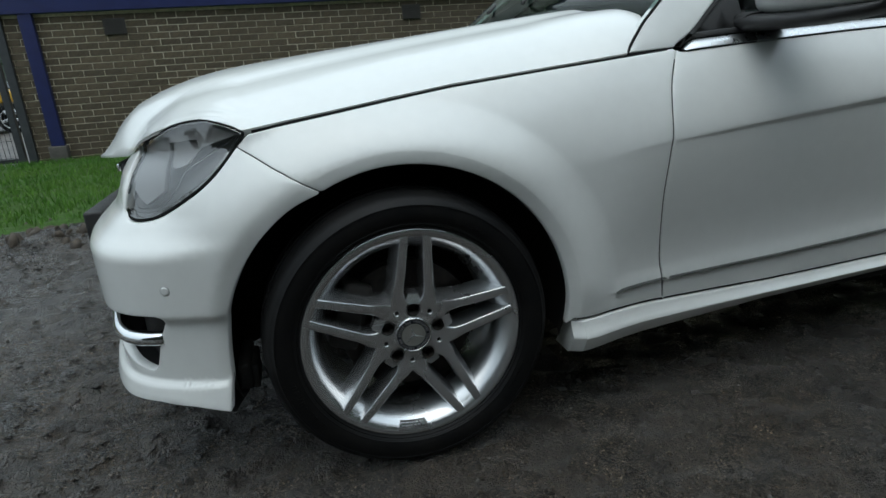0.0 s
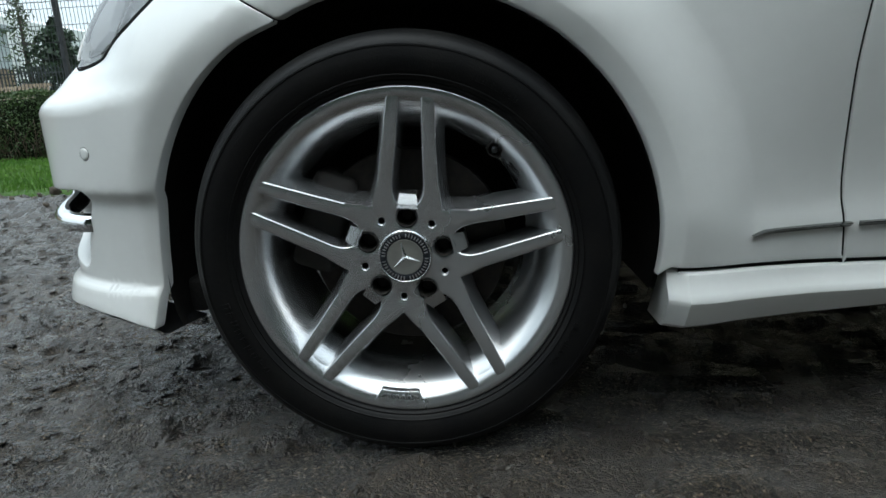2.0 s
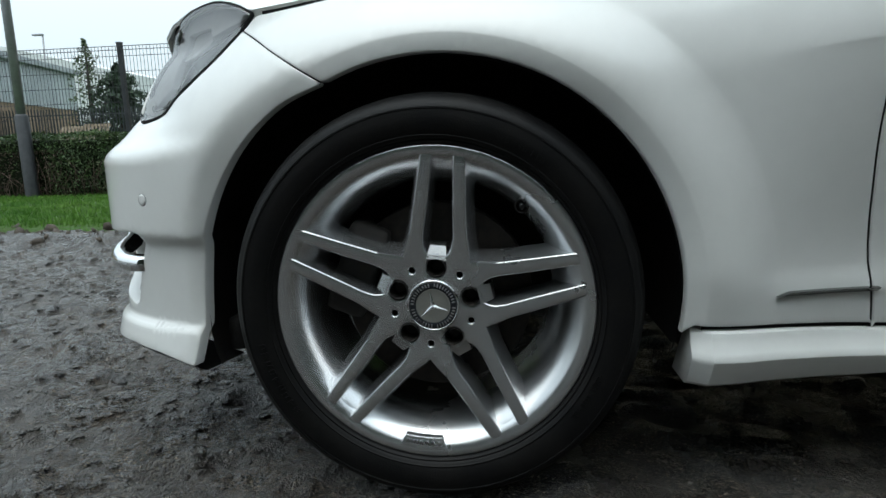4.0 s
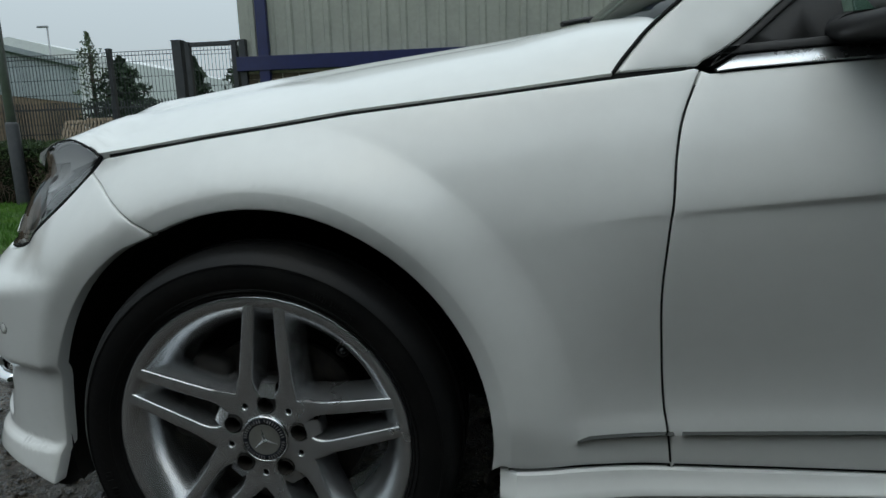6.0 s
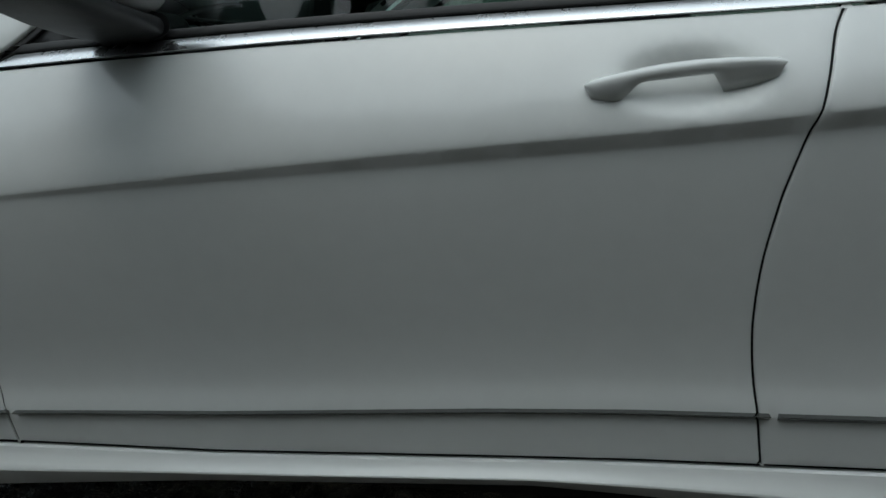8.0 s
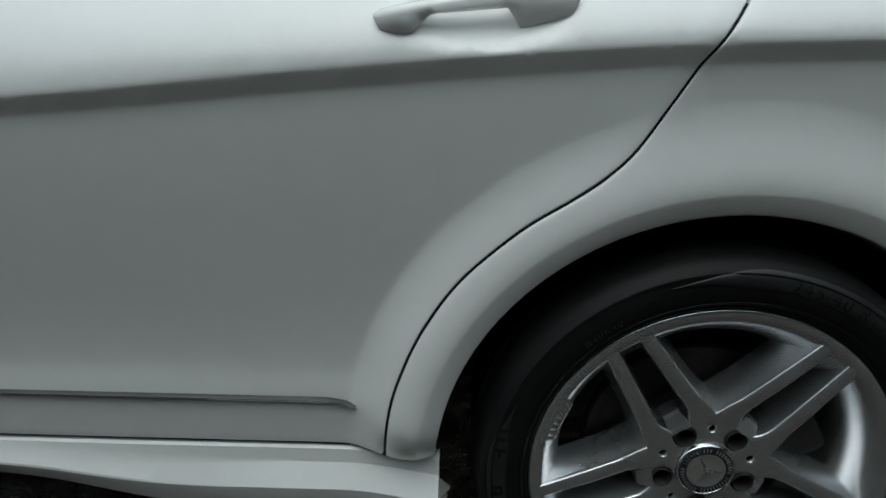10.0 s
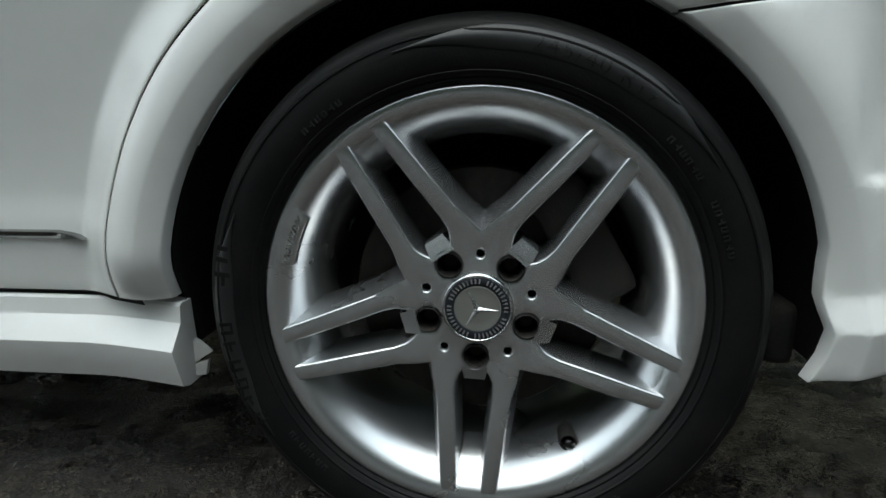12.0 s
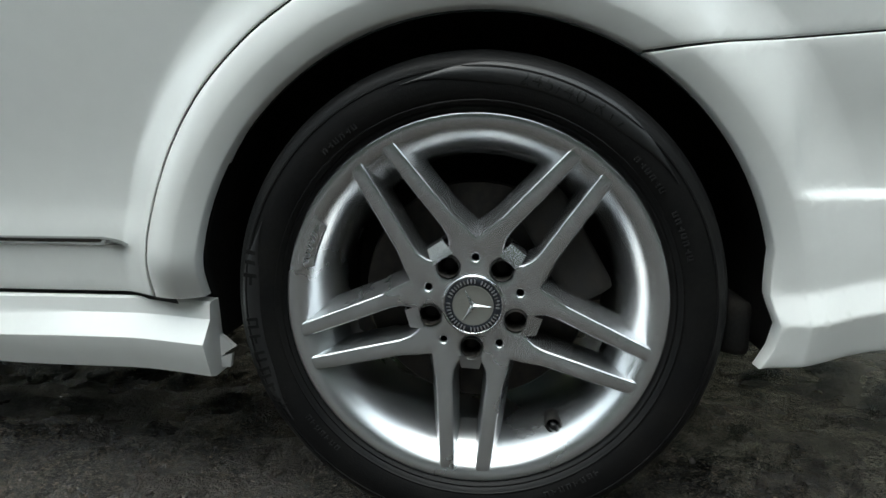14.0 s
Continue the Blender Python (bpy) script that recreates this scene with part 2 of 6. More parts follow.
PLAN = smooth_line([(3.79, 0.868), (3.775, 0.60), (3.74, 0.36), (3.66, 0.20), (3.52, 0.095), (3.35, 0.035), (3.1, 0.0), (2.8, -0.010), (2.2, -0.012), (1.4, -0.014), (0.8, -0.013),
                    (0.4, -0.012), (0.0, -0.010), (-0.2, -0.002), (-0.3, 0.010), (-0.4, 0.032), (-0.5, 0.068), (-0.578, 0.123), (-0.624, 0.192), (-0.660, 0.30), (-0.689, 0.45), (-0.708, 0.66), (-0.713, 0.868)], 12)
PLAN = np.array(PLAN)
RUN = np.concatenate([[0], np.cumsum(np.linalg.norm(np.diff(PLAN, axis=0), axis=1))])
RUN = PLAN[np.argmin(abs(PLAN[:, 0] - 0.4)), 0] + RUN[np.argmin(abs(PLAN[:, 0] - 0.4))] - RUN      # equals x along the side
U_ALONG, P_ALONG = RUN[::-1], PLAN[::-1]
T_ALONG = np.gradient(P_ALONG, axis=0)
T_ALONG /= np.linalg.norm(T_ALONG, axis=1)[:, None]
U_NOSE, U_TAIL = U_ALONG[0], U_ALONG[-1]

CREASE_U = [0.30, 0.45, 0.60, 1.05, 1.37, 1.63, 2.0, 2.25, 2.6, 2.93, 3.6]
CREASE_Z = [0.640, 0.652, 0.668, 0.708, 0.734, 0.753, 0.787, 0.813, 0.842, 0.856, 0.873]
BAND_H = [0.0, 0.0, 0.003, 0.011, 0.017, 0.019, 0.021, 0.022, 0.021, 0.020, 0.014]
CREASE_U, CREASE_Z, BAND_H = (list(c) for c in zip(*smooth_line(list(zip(CREASE_U, CREASE_Z, BAND_H)), 10)))
STRIP_U, STRIP_Z = [0.0, 0.49, 0.98, 1.38, 1.58, 2.0, 2.3, 2.6], [0.310, 0.328, 0.345, 0.365, 0.3715, 0.374, 0.376, 0.377]
SILL_U, SILL_Z = [0.0, 0.4, 0.62, 0.96, 1.43, 1.6, 1.93, 2.4, 2.6], [0.282, 0.281, 0.277, 0.276, 0.289, 0.293, 0.2955, 0.301, 0.301]
GAP_U, GAP_Z = [-0.299, -0.1, 0.139, 0.391, 0.546, 0.645], [0.760, 0.787, 0.818, 0.841, 0.855, 0.863]


def crease(u):
    return lerp(u, CREASE_U, CREASE_Z)


def strip(u):
    return lerp(u, STRIP_U, STRIP_Z)


def sill_top(u):
    return lerp(u, SILL_U, SILL_Z)


BELT_U, BELT_Z = [0.3, 0.66, 0.81, 1.1, 1.35, 1.77, 2.2, 2.6, 2.9, 3.3, 4.0], [0.862, 0.864, 0.872, 0.884, 0.891, 0.900, 0.915, 0.928, 0.938, 0.955, 0.97]
HANDLES = ((1.500, 1.722, 0.800, 0.820), (2.326, 2.545, 0.868, 0.888))


def belt(u):
    return lerp(u, BELT_U, BELT_Z)


def inset(u, z):
    """How far the bodyside lies behind the plan outline."""
    zc, zb = crease(u), belt(u)
    doors = step01(0.30, 0.62, u)
    # shoulder: rolls in towards bonnet and windows
    zs = lerp(u, [-0.8, -0.3, -0.16, 0.0, 0.3, 0.6], [0.555, 0.55, 0.57, 0.60, 0.62, 0.63]) * (1 - doors) + (zc + 0.004) * doors
    top = lerp(u, [-1.2, -0.8, -0.6, -0.45, -0.3, -0.16, 0.0, 0.3, 0.6, 3.0, 3.4, 4.2], [0.13, 0.12, 0.11, 0.09, 0.067, 0.085, 0.115, 0.090, 0.075, 0.06, 0.06, 0.07])
    span = lerp(u, [-0.4, -0.1], [0.17, 0.225]) * (1 - doors) + (zb - zs) * doors
    k = max(z - zs, 0) / span
    g = top * (k ** (1.85 - 0.40 * doors) if k < 1 else 1 + 0.5 * (k - 1))
    if u > 0.3 and z > zb:
        g = top + (z - zb) * 0.43
    # near the wheels the lips stand proud of the hollow lower doors
    near = 0.0
    for ax, az, ar in (FRONT, REAR):
        r = math.hypot(u - ax, z - az)
        if u < -0.1:
            ar += 0.027 * step01(0.10, 0.36, -u)
        k = min(max((r - ar - 0.034) / 0.095, 0), 1)
        near = max(near, 1 - 0.35 * k * k - 0.65 * step01(0, 1, k))
        g += 0.0125 * (1 - min(max((r - ar) / 0.028, 0), 1))
    if 0 < u < 2.76:
        near *= 0.35 + 0.65 * step01(0.26, 0.37, z)
    band = lerp(u, CREASE_U, BAND_H)
    low = step01(0.46, 0.80, u) * band * 0.56 * min(max((zc - z) / max(band, 0.002), 0), 1) if u > 0.3 else 0.0
    w = step01(0.36, 0.62, u) * (1 - step01(3.0, 3.3, u))
    s = (z - strip(u)) / max(zc - strip(u), 0.05)
    low += w * lerp(s, [-0.30, -0.12, -0.03, 0.03, 0.10, 0.2, 0.32, 0.5, 0.68, 0.85, 1.0], [0.0530, 0.0460, 0.0425, 0.0405, 0.0445, 0.0420, 0.0362, 0.0242, 0.0126, 0.0040, 0.0])
    low += 0.021 * (1 - w * 0.7) * step01(-0.45, -0.25, u) * (1 - step01(3.05, 3.3, u)) * (1 - 0.7 * doors)
    g += low * (1 - near)
    for u0, u1, z0, z1 in HANDLES:
        e = ((u - (u0 + u1) / 2 - 0.012) / 0.098) ** 2 + ((z - (z0 + z1) / 2 + 0.004) / 0.040) ** 2
        if e < 1:
            g += 0.021 * (1 - e) ** 1.2
    # nose: a shelf under the lamps, a tuck over the splitter lip
    if u < -0.05:
        n = 1 - step01(-0.42, -0.30, u)
        g += n * (0.014 * (1 - step01(0.395, 0.418, z)) - 0.012 * (1 - step01(0.2560, 0.2700, z)) - 0.014 * min(max((0.264 - z) / 0.055, 0), 1) + 0.008 * step01(0.548, 0.575, z))
        g += (1 - step01(-0.52, -0.36, u)) * lerp(z, [0.540, 0.580, 0.612, 0.650, 0.710, 0.770], [0.0, 0.028, 0.046, 0.036, 0.014, 0.0])
    # tail: a stepped recess in the bumper, a lip at its foot
    if u > 3.0:
        lean = 0.35 * max(0, 0.485 - z)
        t = step01(3.108 + lean, 3.142 + lean, u)
        g += t * 0.012 * step01(0.4495, 0.4615, z) * (1 - step01(0.50, 0.63, z)) - 0.018 * lerp(z - 0.14 * max(0, u - 3.12), [0.246, 0.302, 0.304, 0.336, 0.338], [0.45, 1.0, 1.0, 0.04, 0.0])
        g += 0.05 * step01(3.5, 4.2, u) * max(0, (z - 0.6)) * 2
    return g


def side(u, z, d=0.0):
    """A point of the near bodyside, d behind its face."""
    k = min(max(np.searchsorted(U_ALONG, u), 1), len(U_ALONG) - 1)
    f = (u - U_ALONG[k - 1]) / (U_ALONG[k] - U_ALONG[k - 1])
    p = P_ALONG[k - 1] * (1 - f) + P_ALONG[k] * f
    t = T_ALONG[k - 1] * (1 - f) + T_ALONG[k] * f
    g = inset(u, z) + d
    # the tangent runs rearwards along the side; its left is inwards
    return Vector((p[0] - t[1] * g, p[1] + t[0] * g, z))


def far(place):
    """The same place on the car's other side."""
    def other(u, v, d=0.0):
        p = place(u, v, d)
        return Vector((p.x, 2 * MID - p.y, p.z))
    return other


car = empty("saloon_car", "white four-door saloon car with silver alloy wheels, parked on wet gravel", "car")
SIDES = ((side, False), (far(side), True))


def gap_z(u):
    return lerp(u, GAP_U, GAP_Z)


def straight(pts, step=0.012):
    """Even points along a broken line."""
    out = []
    for (a, b), (c, d) in zip(pts, pts[1:]):
        k = max(2, int(math.hypot(c - a, d - b) / step))
        out += [(a + (c - a) * i / k, b + (d - b) * i / k) for i in range(k)]
    return out + [pts[-1]]


G = 0.0022      # half a shut line
door_front = smooth_line([(0.648, 0.857), (0.621, 0.797), (0.609, 0.744), (0.604, 0.684), (0.600, 0.636), (0.597, 0.554), (0.604, 0.466), (0.613, 0.384), (0.623, 0.323), (0.6295, 0.274)], 5)
b_line = smooth_line([(1.803, 0.895), (1.783, 0.859), (1.769, 0.808), (1.757, 0.758), (1.740, 0.697), (1.731, 0.654), (1.723, 0.586), (1.723, 0.513), (1.730, 0.447), (1.743, 0.368), (1.7555, 0.294)], 5)
c_line = smooth_line([(2.745, 0.925), (2.713, 0.879), (2.683, 0.835), (2.652, 0.782), (2.621, 0.735), (2.590, 0.704), (2.556, 0.679), (2.495, 0.638), (2.430, 0.577), (2.387, 0.515), (2.358, 0.453), (2.338, 0.387), (2.328, 0.300)], 5)


def sill_line(u0, u1, dz=0.0):
    return [(u0 + (u1 - u0) * k / 24, sill_top(u0 + (u1 - u0) * k / 24) + dz) for k in range(25)]


def belt_line(u0, u1, dz=0.0):
    return [(u0 + (u1 - u0) * k / 24, belt(u0 + (u1 - u0) * k / 24) + dz) for k in range(25)]


def arch_pts(a, a0, a1, n=26):
    return arc(a[0], a[1], a[2], a0, a1, n)


def ang(a, u, z):
    return math.degrees(math.atan2(z - a[1], u - a[0]))


G_HOOD = 0.0036
fender = ([(0.629, sill_top(0.629) + G)] + door_front[::-1][1:] + [(0.640, 0.8605)] + [(u, gap_z(u) - G_HOOD) for u in np.linspace(0.62, -0.292, 30)]
          + [(-0.318, 0.7335), (-0.226, 0.6825), (-0.158, 0.6415)] + arch_pts(FRONT, ang(FRONT, -0.150, 0.6425), -8, 30) + [(0.376, sill_top(0.38) + G)])
front_door = ([p for p in door_front] + sill_line(0.631, 1.751, G) + b_line[::-1][1:] + belt_line(1.80, 0.66, -0.012))
rear_door = (b_line + sill_line(1.757, 2.326, G) + c_line[::-1][1:] + belt_line(2.74, 1.808, -0.012))
quarter = (c_line + [(2.332, 0.3025), (2.375, 0.3035), (2.400, 0.3045)] + arch_pts(REAR, 177.5, ang(REAR, 2.945, 0.6158), 30) + [(3.04, 0.6222), (3.12, 0.6287), (3.21, 0.6346), (3.45, 0.6466), (3.52, 0.6536), (3.50, 0.80), (3.55, 0.90), (3.3, 0.955), (3.0, 0.975), (2.85, 0.955)])
lamp_low = smooth_line([(-0.3005, 0.7585), (-0.331, 0.722), (-0.376, 0.677), (-0.442, 0.637), (-0.513, 0.609), (-0.580, 0.602), (-0.635, 0.612), (-0.70, 0.640), (-0.77, 0.668), (-0.87, 0.690)], 4)
lamp_top = smooth_line([(-0.3005, 0.7585), (-0.335, 0.775), (-0.391, 0.787), (-0.454, 0.781), (-0.536, 0.763), (-0.70, 0.735), (-0.87, 0.706)], 5)
front_bumper = ([(-0.1572, 0.6424), (-0.2254, 0.6834), (-0.3174, 0.7344)] + [(u, z - 0.003) for u, z in lamp_low[4:]] + [(-0.885, 0.69), (-0.90, 0.60), (-0.92, 0.585), (U_NOSE, 0.585), (U_NOSE, 0.225)]
                + [(-0.66, 0.222), (-0.545, 0.225), (-0.47, 0.219), (-0.393, 0.205)]
                + smooth_line([(-0.391, 0.209), (-0.3885, 0.253), (-0.384, 0.337), (-0.369, 0.416), (-0.336, 0.490), (-0.286, 0.557), (-0.223, 0.609), (-0.160, 0.6365)], 5))
rear_bumper = (arch_pts(REAR, ang(REAR, 2.945, 0.6146), 14, 24) + [(3.1108, 0.372), (3.1112, 0.335), (3.114, 0.319), (3.119, 0.301), (3.116, 0.274), (3.104, 0.243), (3.17, 0.256), (3.25, 0.267), (3.6, 0.275), (U_TAIL, 0.275), (U_TAIL, 0.656), (3.52, 0.6545), (3.45, 0.6476), (3.21, 0.6356), (3.12, 0.6297), (3.04, 0.6232)])

fog_hole = smooth_line([(-0.507, 0.4155), (-0.520, 0.380), (-0.538, 0.340), (-0.562, 0.290), (-0.61, 0.292), (-0.67, 0.303), (-0.735, 0.322), (-0.755, 0.36), (-0.735, 0.402), (-0.66, 0.415), (-0.58, 0.417)], 4, True)
FEATURES = [[(u, crease(u) + dz) for u in np.arange(0.50, 3.5, 0.014)] for dz in (0.0050, 0.0012, -0.0006)]
FEATURES += [[(u, crease(u) - lerp(u, CREASE_U, BAND_H) + dz) for u in np.arange(0.50, 3.5, 0.014)] for dz in (0.0008, -0.0012, -0.0050)]
FEATURES += [[(u, z) for u in np.arange(3.10, 3.7, 0.010)] for z in (0.448, 0.452, 0.4555, 0.459, 0.463)]
FEATURES += [[(u, z + 0.14 * max(0, u - 3.12)) for u in np.arange(3.10, 3.7, 0.010)] for z in (0.299, 0.3015, 0.304, 0.3065, 0.333, 0.3365, 0.340)]
FEATURES += [[(u + 0.35 * max(0, 0.485 - z), z) for z in np.arange(0.45, 0.60, 0.006)] for u in (3.106, 3.118, 3.130, 3.144)]
FEATURES += [[(u, z) for u in np.arange(-0.88, -0.39, 0.012)] for z in (0.240, 0.250, 0.254, 0.258, 0.262, 0.266, 0.270, 0.274, 0.393, 0.400, 0.407, 0.414, 0.420)]
FEATURES += [arc(a[0], a[1], a[2] + dr, -20, 200, 170) for a in (FRONT, REAR) for dr in (0.026, 0.0295, 0.045, 0.06, 0.075, 0.09, 0.105, 0.118, 0.126, 0.1305, 0.137)]
for place, flip in SIDES:
    for nm, outline, du, dv, lab, holes in (("front_wing", fender, 0.016, 0.010, "white flared front wing", ()), ("front_door", front_door, 0.024, 0.0095, "white front door", ()),
                                            ("rear_door", rear_door, 0.022, 0.0095, "white rear door", ()), ("rear_quarter", quarter, 0.018, 0.010, "white rear quarter panel", ()),
                                            ("front_bumper", front_bumper, 0.018, 0.010, "white front bumper half with a cut-out", (fog_hole,)), ("rear_bumper", rear_bumper, 0.022, 0.0095, "white rear bumper half", ())):
        bm = bmesh.new()
        plate(bm, shrink(resample(outline, 0.012), 0.0017 if nm in ("rear_bumper", "front_bumper") else 0.0018), place, du, dv, holes, step=0.05, edge=0.0024, drop=0.0016, depth=0.02, flip=flip, lines=FEATURES)
        part(nm, bm, PAINT, car, lab, sharp=50)
    # dark strips close behind the shut lines stand for the shade in the gaps
    bm = bmesh.new()
    for line, w, back in ((door_front[2:], 0.005, 0.0035), (b_line, 0.005, 0.0038), (c_line[4:], 0.005, 0.0038), ([(u, gap_z(u) - 0.003) for u in np.linspace(-0.285, 0.63, 40)], 0.0045, 0.0045),
                          (sill_line(0.385, 2.36), 0.006, 0.008), (straight([(-0.158, 0.6415), (-0.2265, 0.6823), (-0.319, 0.7333)]), 0.0035, 0.005),
                          (straight([(2.945, 0.6152), (3.04, 0.6229), (3.12, 0.6294), (3.21, 0.6353), (3.45, 0.6473)]), 0.0035, 0.005)):
        prev = None
        for i, (u, z) in enumerate(line):
            a, b = line[max(i - 1, 0)], line[min(i + 1, len(line) - 1)]
            n = Vector((-(b[1] - a[1]), b[0] - a[0])).normalized() * w
            now = [bm.verts.new(place(u + n.x, z + n.y, back)), bm.verts.new(place(u - n.x, z - n.y, back))]
            if prev:
                bm.faces.new((prev[0], prev[1], now[1], now[0]))
            prev = now
    part("gap_shade", bm, SEAM, car)

    # side skirt: an outer shoulder, a rolled lower edge
    bm = bmesh.new()
    rows = []
    for k in range(81):
        u = 0.372 + (2.404 - 0.372) * k / 80
        zt = sill_top(u) - 0.003
        e = 1 - step01(0.372, 0.40, u)
        inner = 0.08 - 0.046 * step01(2.35, 2.395, u)
        sec = [(zt, 0.024), (zt, 0.003), (zt - 0.004, -0.0015), (zt - 0.010, -0.004), (zt - 0.022, -0.008), (zt - 0.034, -0.017), (zt - 0.042, -0.0215), (zt - 0.047, -0.022), (zt - 0.053, -0.019),
               (zt - 0.075, -0.006), (zt - 0.092, 0.004), (zt - 0.100, 0.016), (zt - 0.100, inner)]
        base = place(u, zt, 0)
        if u > 2.26:
            base.y = place(2.26 + (u - 2.26) * 0.45, zt, 0).y
        flat_k = 0.75
        hs = lerp(u, [0.37, 0.6, 0.95, 1.45, 1.85, 2.1, 2.4], [0.90, 0.80, 0.52, 0.46, 0.76, 1.10, 1.12])
        tail = step01(1.75, 2.2, u)
        sharp_sec = [(zt, 0.024), (zt, 0.003), (zt - 0.003, -0.0005), (zt - 0.020, -0.0025), (zt - 0.0235, -0.0030), (zt - 0.0255, -0.0045), (zt - 0.050, -0.0255), (zt - 0.0515, -0.0265), (zt - 0.054, -0.0262),
                     (zt - 0.082, -0.0175), (zt - 0.1020, -0.010), (zt - 0.1070, 0.004), (zt - 0.1070, inner)]
        sec = [(zt - (zt - z) * hs - (0.014 * tail if 0.03 < zt - z < 0.06 else 0), y * flat_k * (1 - 0.5 * step01(2.0, 2.4, u)) if y < 0 else y) for z, y in sec]
        sec = [(z0 + (z1 - z0) * tail, y0 + (y1 - y0) * tail) for (z0, y0), (z1, y1) in zip(sec, sharp_sec)]
        s = -1 if not flip else 1
        rows.append([bm.verts.new((base.x, base.y - s * (y + 0.010 * e), z)) for z, y in sec])
    for q, s in zip(rows, rows[1:]):
        for i in range(len(q) - 1):
            f = (q[i], q[i + 1], s[i + 1], s[i])
            bm.faces.new(f[::-1] if not flip else f)
    for row in (rows[0], rows[-1]):
        bm.faces.new(row)
    skirt = part("side_skirt", bm, PAINT, car, "white side skirt with a shoulder line", sharp=24)
    # mud flap lip behind the skirt, and the dark liner foot behind the bumper
    bm = bmesh.new()
    s = 1 if not flip else -1
    y0 = place(2.39, 0.26, 0).y
    for pts in (((2.396, 0.252), (2.408, 0.240), (2.420, 0.2240), (2.396, 0.210)), ((2.396, 0.211), (2.416, 0.2145), (2.413, 0.195), (2.396, 0.1995))):
        vs = [bm.verts.new((x, y0 + s * (0.010 + 0.8 * (x - 2.403)), z)) for x, z in pts] + [bm.verts.new((x, y0 + s * (0.020 + 0.5 * (x - 2.403)), z)) for x, z in pts]
        n = len(pts)
        bm.faces.new(vs[:n]); bm.faces.new(vs[n:][::-1])
        for i in range(n):
            bm.faces.new((vs[i], vs[i + n], vs[(i + 1) % n + n], vs[(i + 1) % n]))
    part("skirt_end", bm, PAINT, skirt, "pointed white end piece", smooth=False)

    # wheel arch liners
    for a, lo0, lo1, mirror in ((FRONT, -14, 199, 0), (REAR, -9, 190, 0)):
        bm = bmesh.new()
        rings = []
        for k in range(49):
            t = radians(lo0 + (lo1 - lo0) * k / 48)
            ring = []
            wide = 0.026 * step01(0.10, 0.34, -(a[0] + a[2] * math.cos(t))) if a is FRONT else 0.0
            for r, y in ((a[2] - 0.001, 0.012), (a[2] + 0.006, 0.03), (a[2] + 0.022, 0.07), (a[2] + 0.022, 0.32), (0.10, 0.34)):
                yy = place(a[0] + (a[2] + 0.002) * math.cos(t), max(a[1] + (a[2] + 0.002) * math.sin(t), 0.24), 0).y + s * (y + 0.006)
                r += wide
                ring.append(bm.verts.new((a[0] + r * math.cos(t), yy, max(a[1] + r * math.sin(t), 0.13 if a is REAR else 0.20))))
            rings.append(ring)
        for q, r2 in zip(rings, rings[1:]):
            for i in range(4):
                bm.faces.new((q[i], q[i + 1], r2[i + 1], r2[i]))
        part("arch_liner", bm, LINER, car, "black wheel arch liner")
    bm = bmesh.new()
    add_box(bm, -0.380, -0.350, y0 + 0.075 if s > 0 else y0 - 0.22, y0 + 0.22 if s > 0 else y0 - 0.075, 0.200, 0.26, bevel=0.01)
    add_box(bm, -0.353, -0.338, y0 + 0.09 if s > 0 else y0 - 0.19, y0 + 0.19 if s > 0 else y0 - 0.09, 0.192, 0.25, bevel=0.004)
    part("spoiler_flap", bm, LINER, car, "black rubber flap ahead of the wheel")
    bm = bmesh.new()
    add_box(bm, 3.088, 3.12, y0 + 0.03 if s > 0 else y0 - 0.20, y0 + 0.20 if s > 0 else y0 - 0.03, 0.236, 0.31, bevel=0.012)
    part("liner_foot", bm, LINER, car, "black liner edge behind the wheel")

    # chrome strips along the lower doors
    for u0, u1, nose, tail in ((0.487, 0.628, 1, 0), (0.641, 1.755, 0, 0), (1.767, 2.288, 0, 1)):
        bm = bmesh.new()
        rows = []
        n = max(8, int((u1 - u0) / 0.02))
        for k in range(n + 1):
            u = u0 + (u1 - u0) * k / n
            f = 1.0
            if nose:
                f = min(1, 0.15 + (u - u0) / 0.022)
            if tail:
                f = min(1, 0.12 + (u1 - u) / 0.035)
            z = strip(u)
            h = lerp(u, [0.48, 1.5, 2.0, 2.29], [0.0040, 0.0042, 0.0056, 0.0064]) * f
            rows.append([bm.verts.new(place(u, z + a * h + (1 - f) * (-0.004), d)) for a, d in ((1, 0.004), (0.97, -0.0045), (0.80, -0.0088), (0.60, -0.0086), (-0.9, -0.0008), (-1, 0.004))])
        for q, r2 in zip(rows, rows[1:]):
            for i in range(5):
                f = (q[i], r2[i], r2[i + 1], q[i + 1])
                bm.faces.new(f if flip else f[::-1])
        bm.faces.new(rows[0]); bm.faces.new(rows[-1][::-1])
        part("rubbing_strip", bm, STRIPMETAL, car, "slim chrome rubbing strip", sharp=30)

    # bright trim along the window sill
    bm = bmesh.new()
    rows = []
    for k in range(70):
        u = 0.668 + (2.74 - 0.668) * k / 69
        z = belt(u)
        t = min(1, 0.15 + (u - 0.668) / 0.03)
        rows.append([bm.verts.new(place(u, z - 0.0105 + a * 0.020 * t, d)) for a, d in ((0, 0.004), (0.02, -0.0025), (0.08, -0.0045), (0.22, -0.0048), (0.95, 0.004), (1, 0.012))])
    for q, r2 in zip(rows, rows[1:]):
        for i in range(5):
            f = (q[i], r2[i], r2[i + 1], q[i + 1])
            bm.faces.new(f[::-1] if flip else f)
    bm.faces.new(rows[0]); bm.faces.new(rows[-1])
    part("window_trim", bm, SATIN, car, "polished aluminium window sill trim", sharp=40)

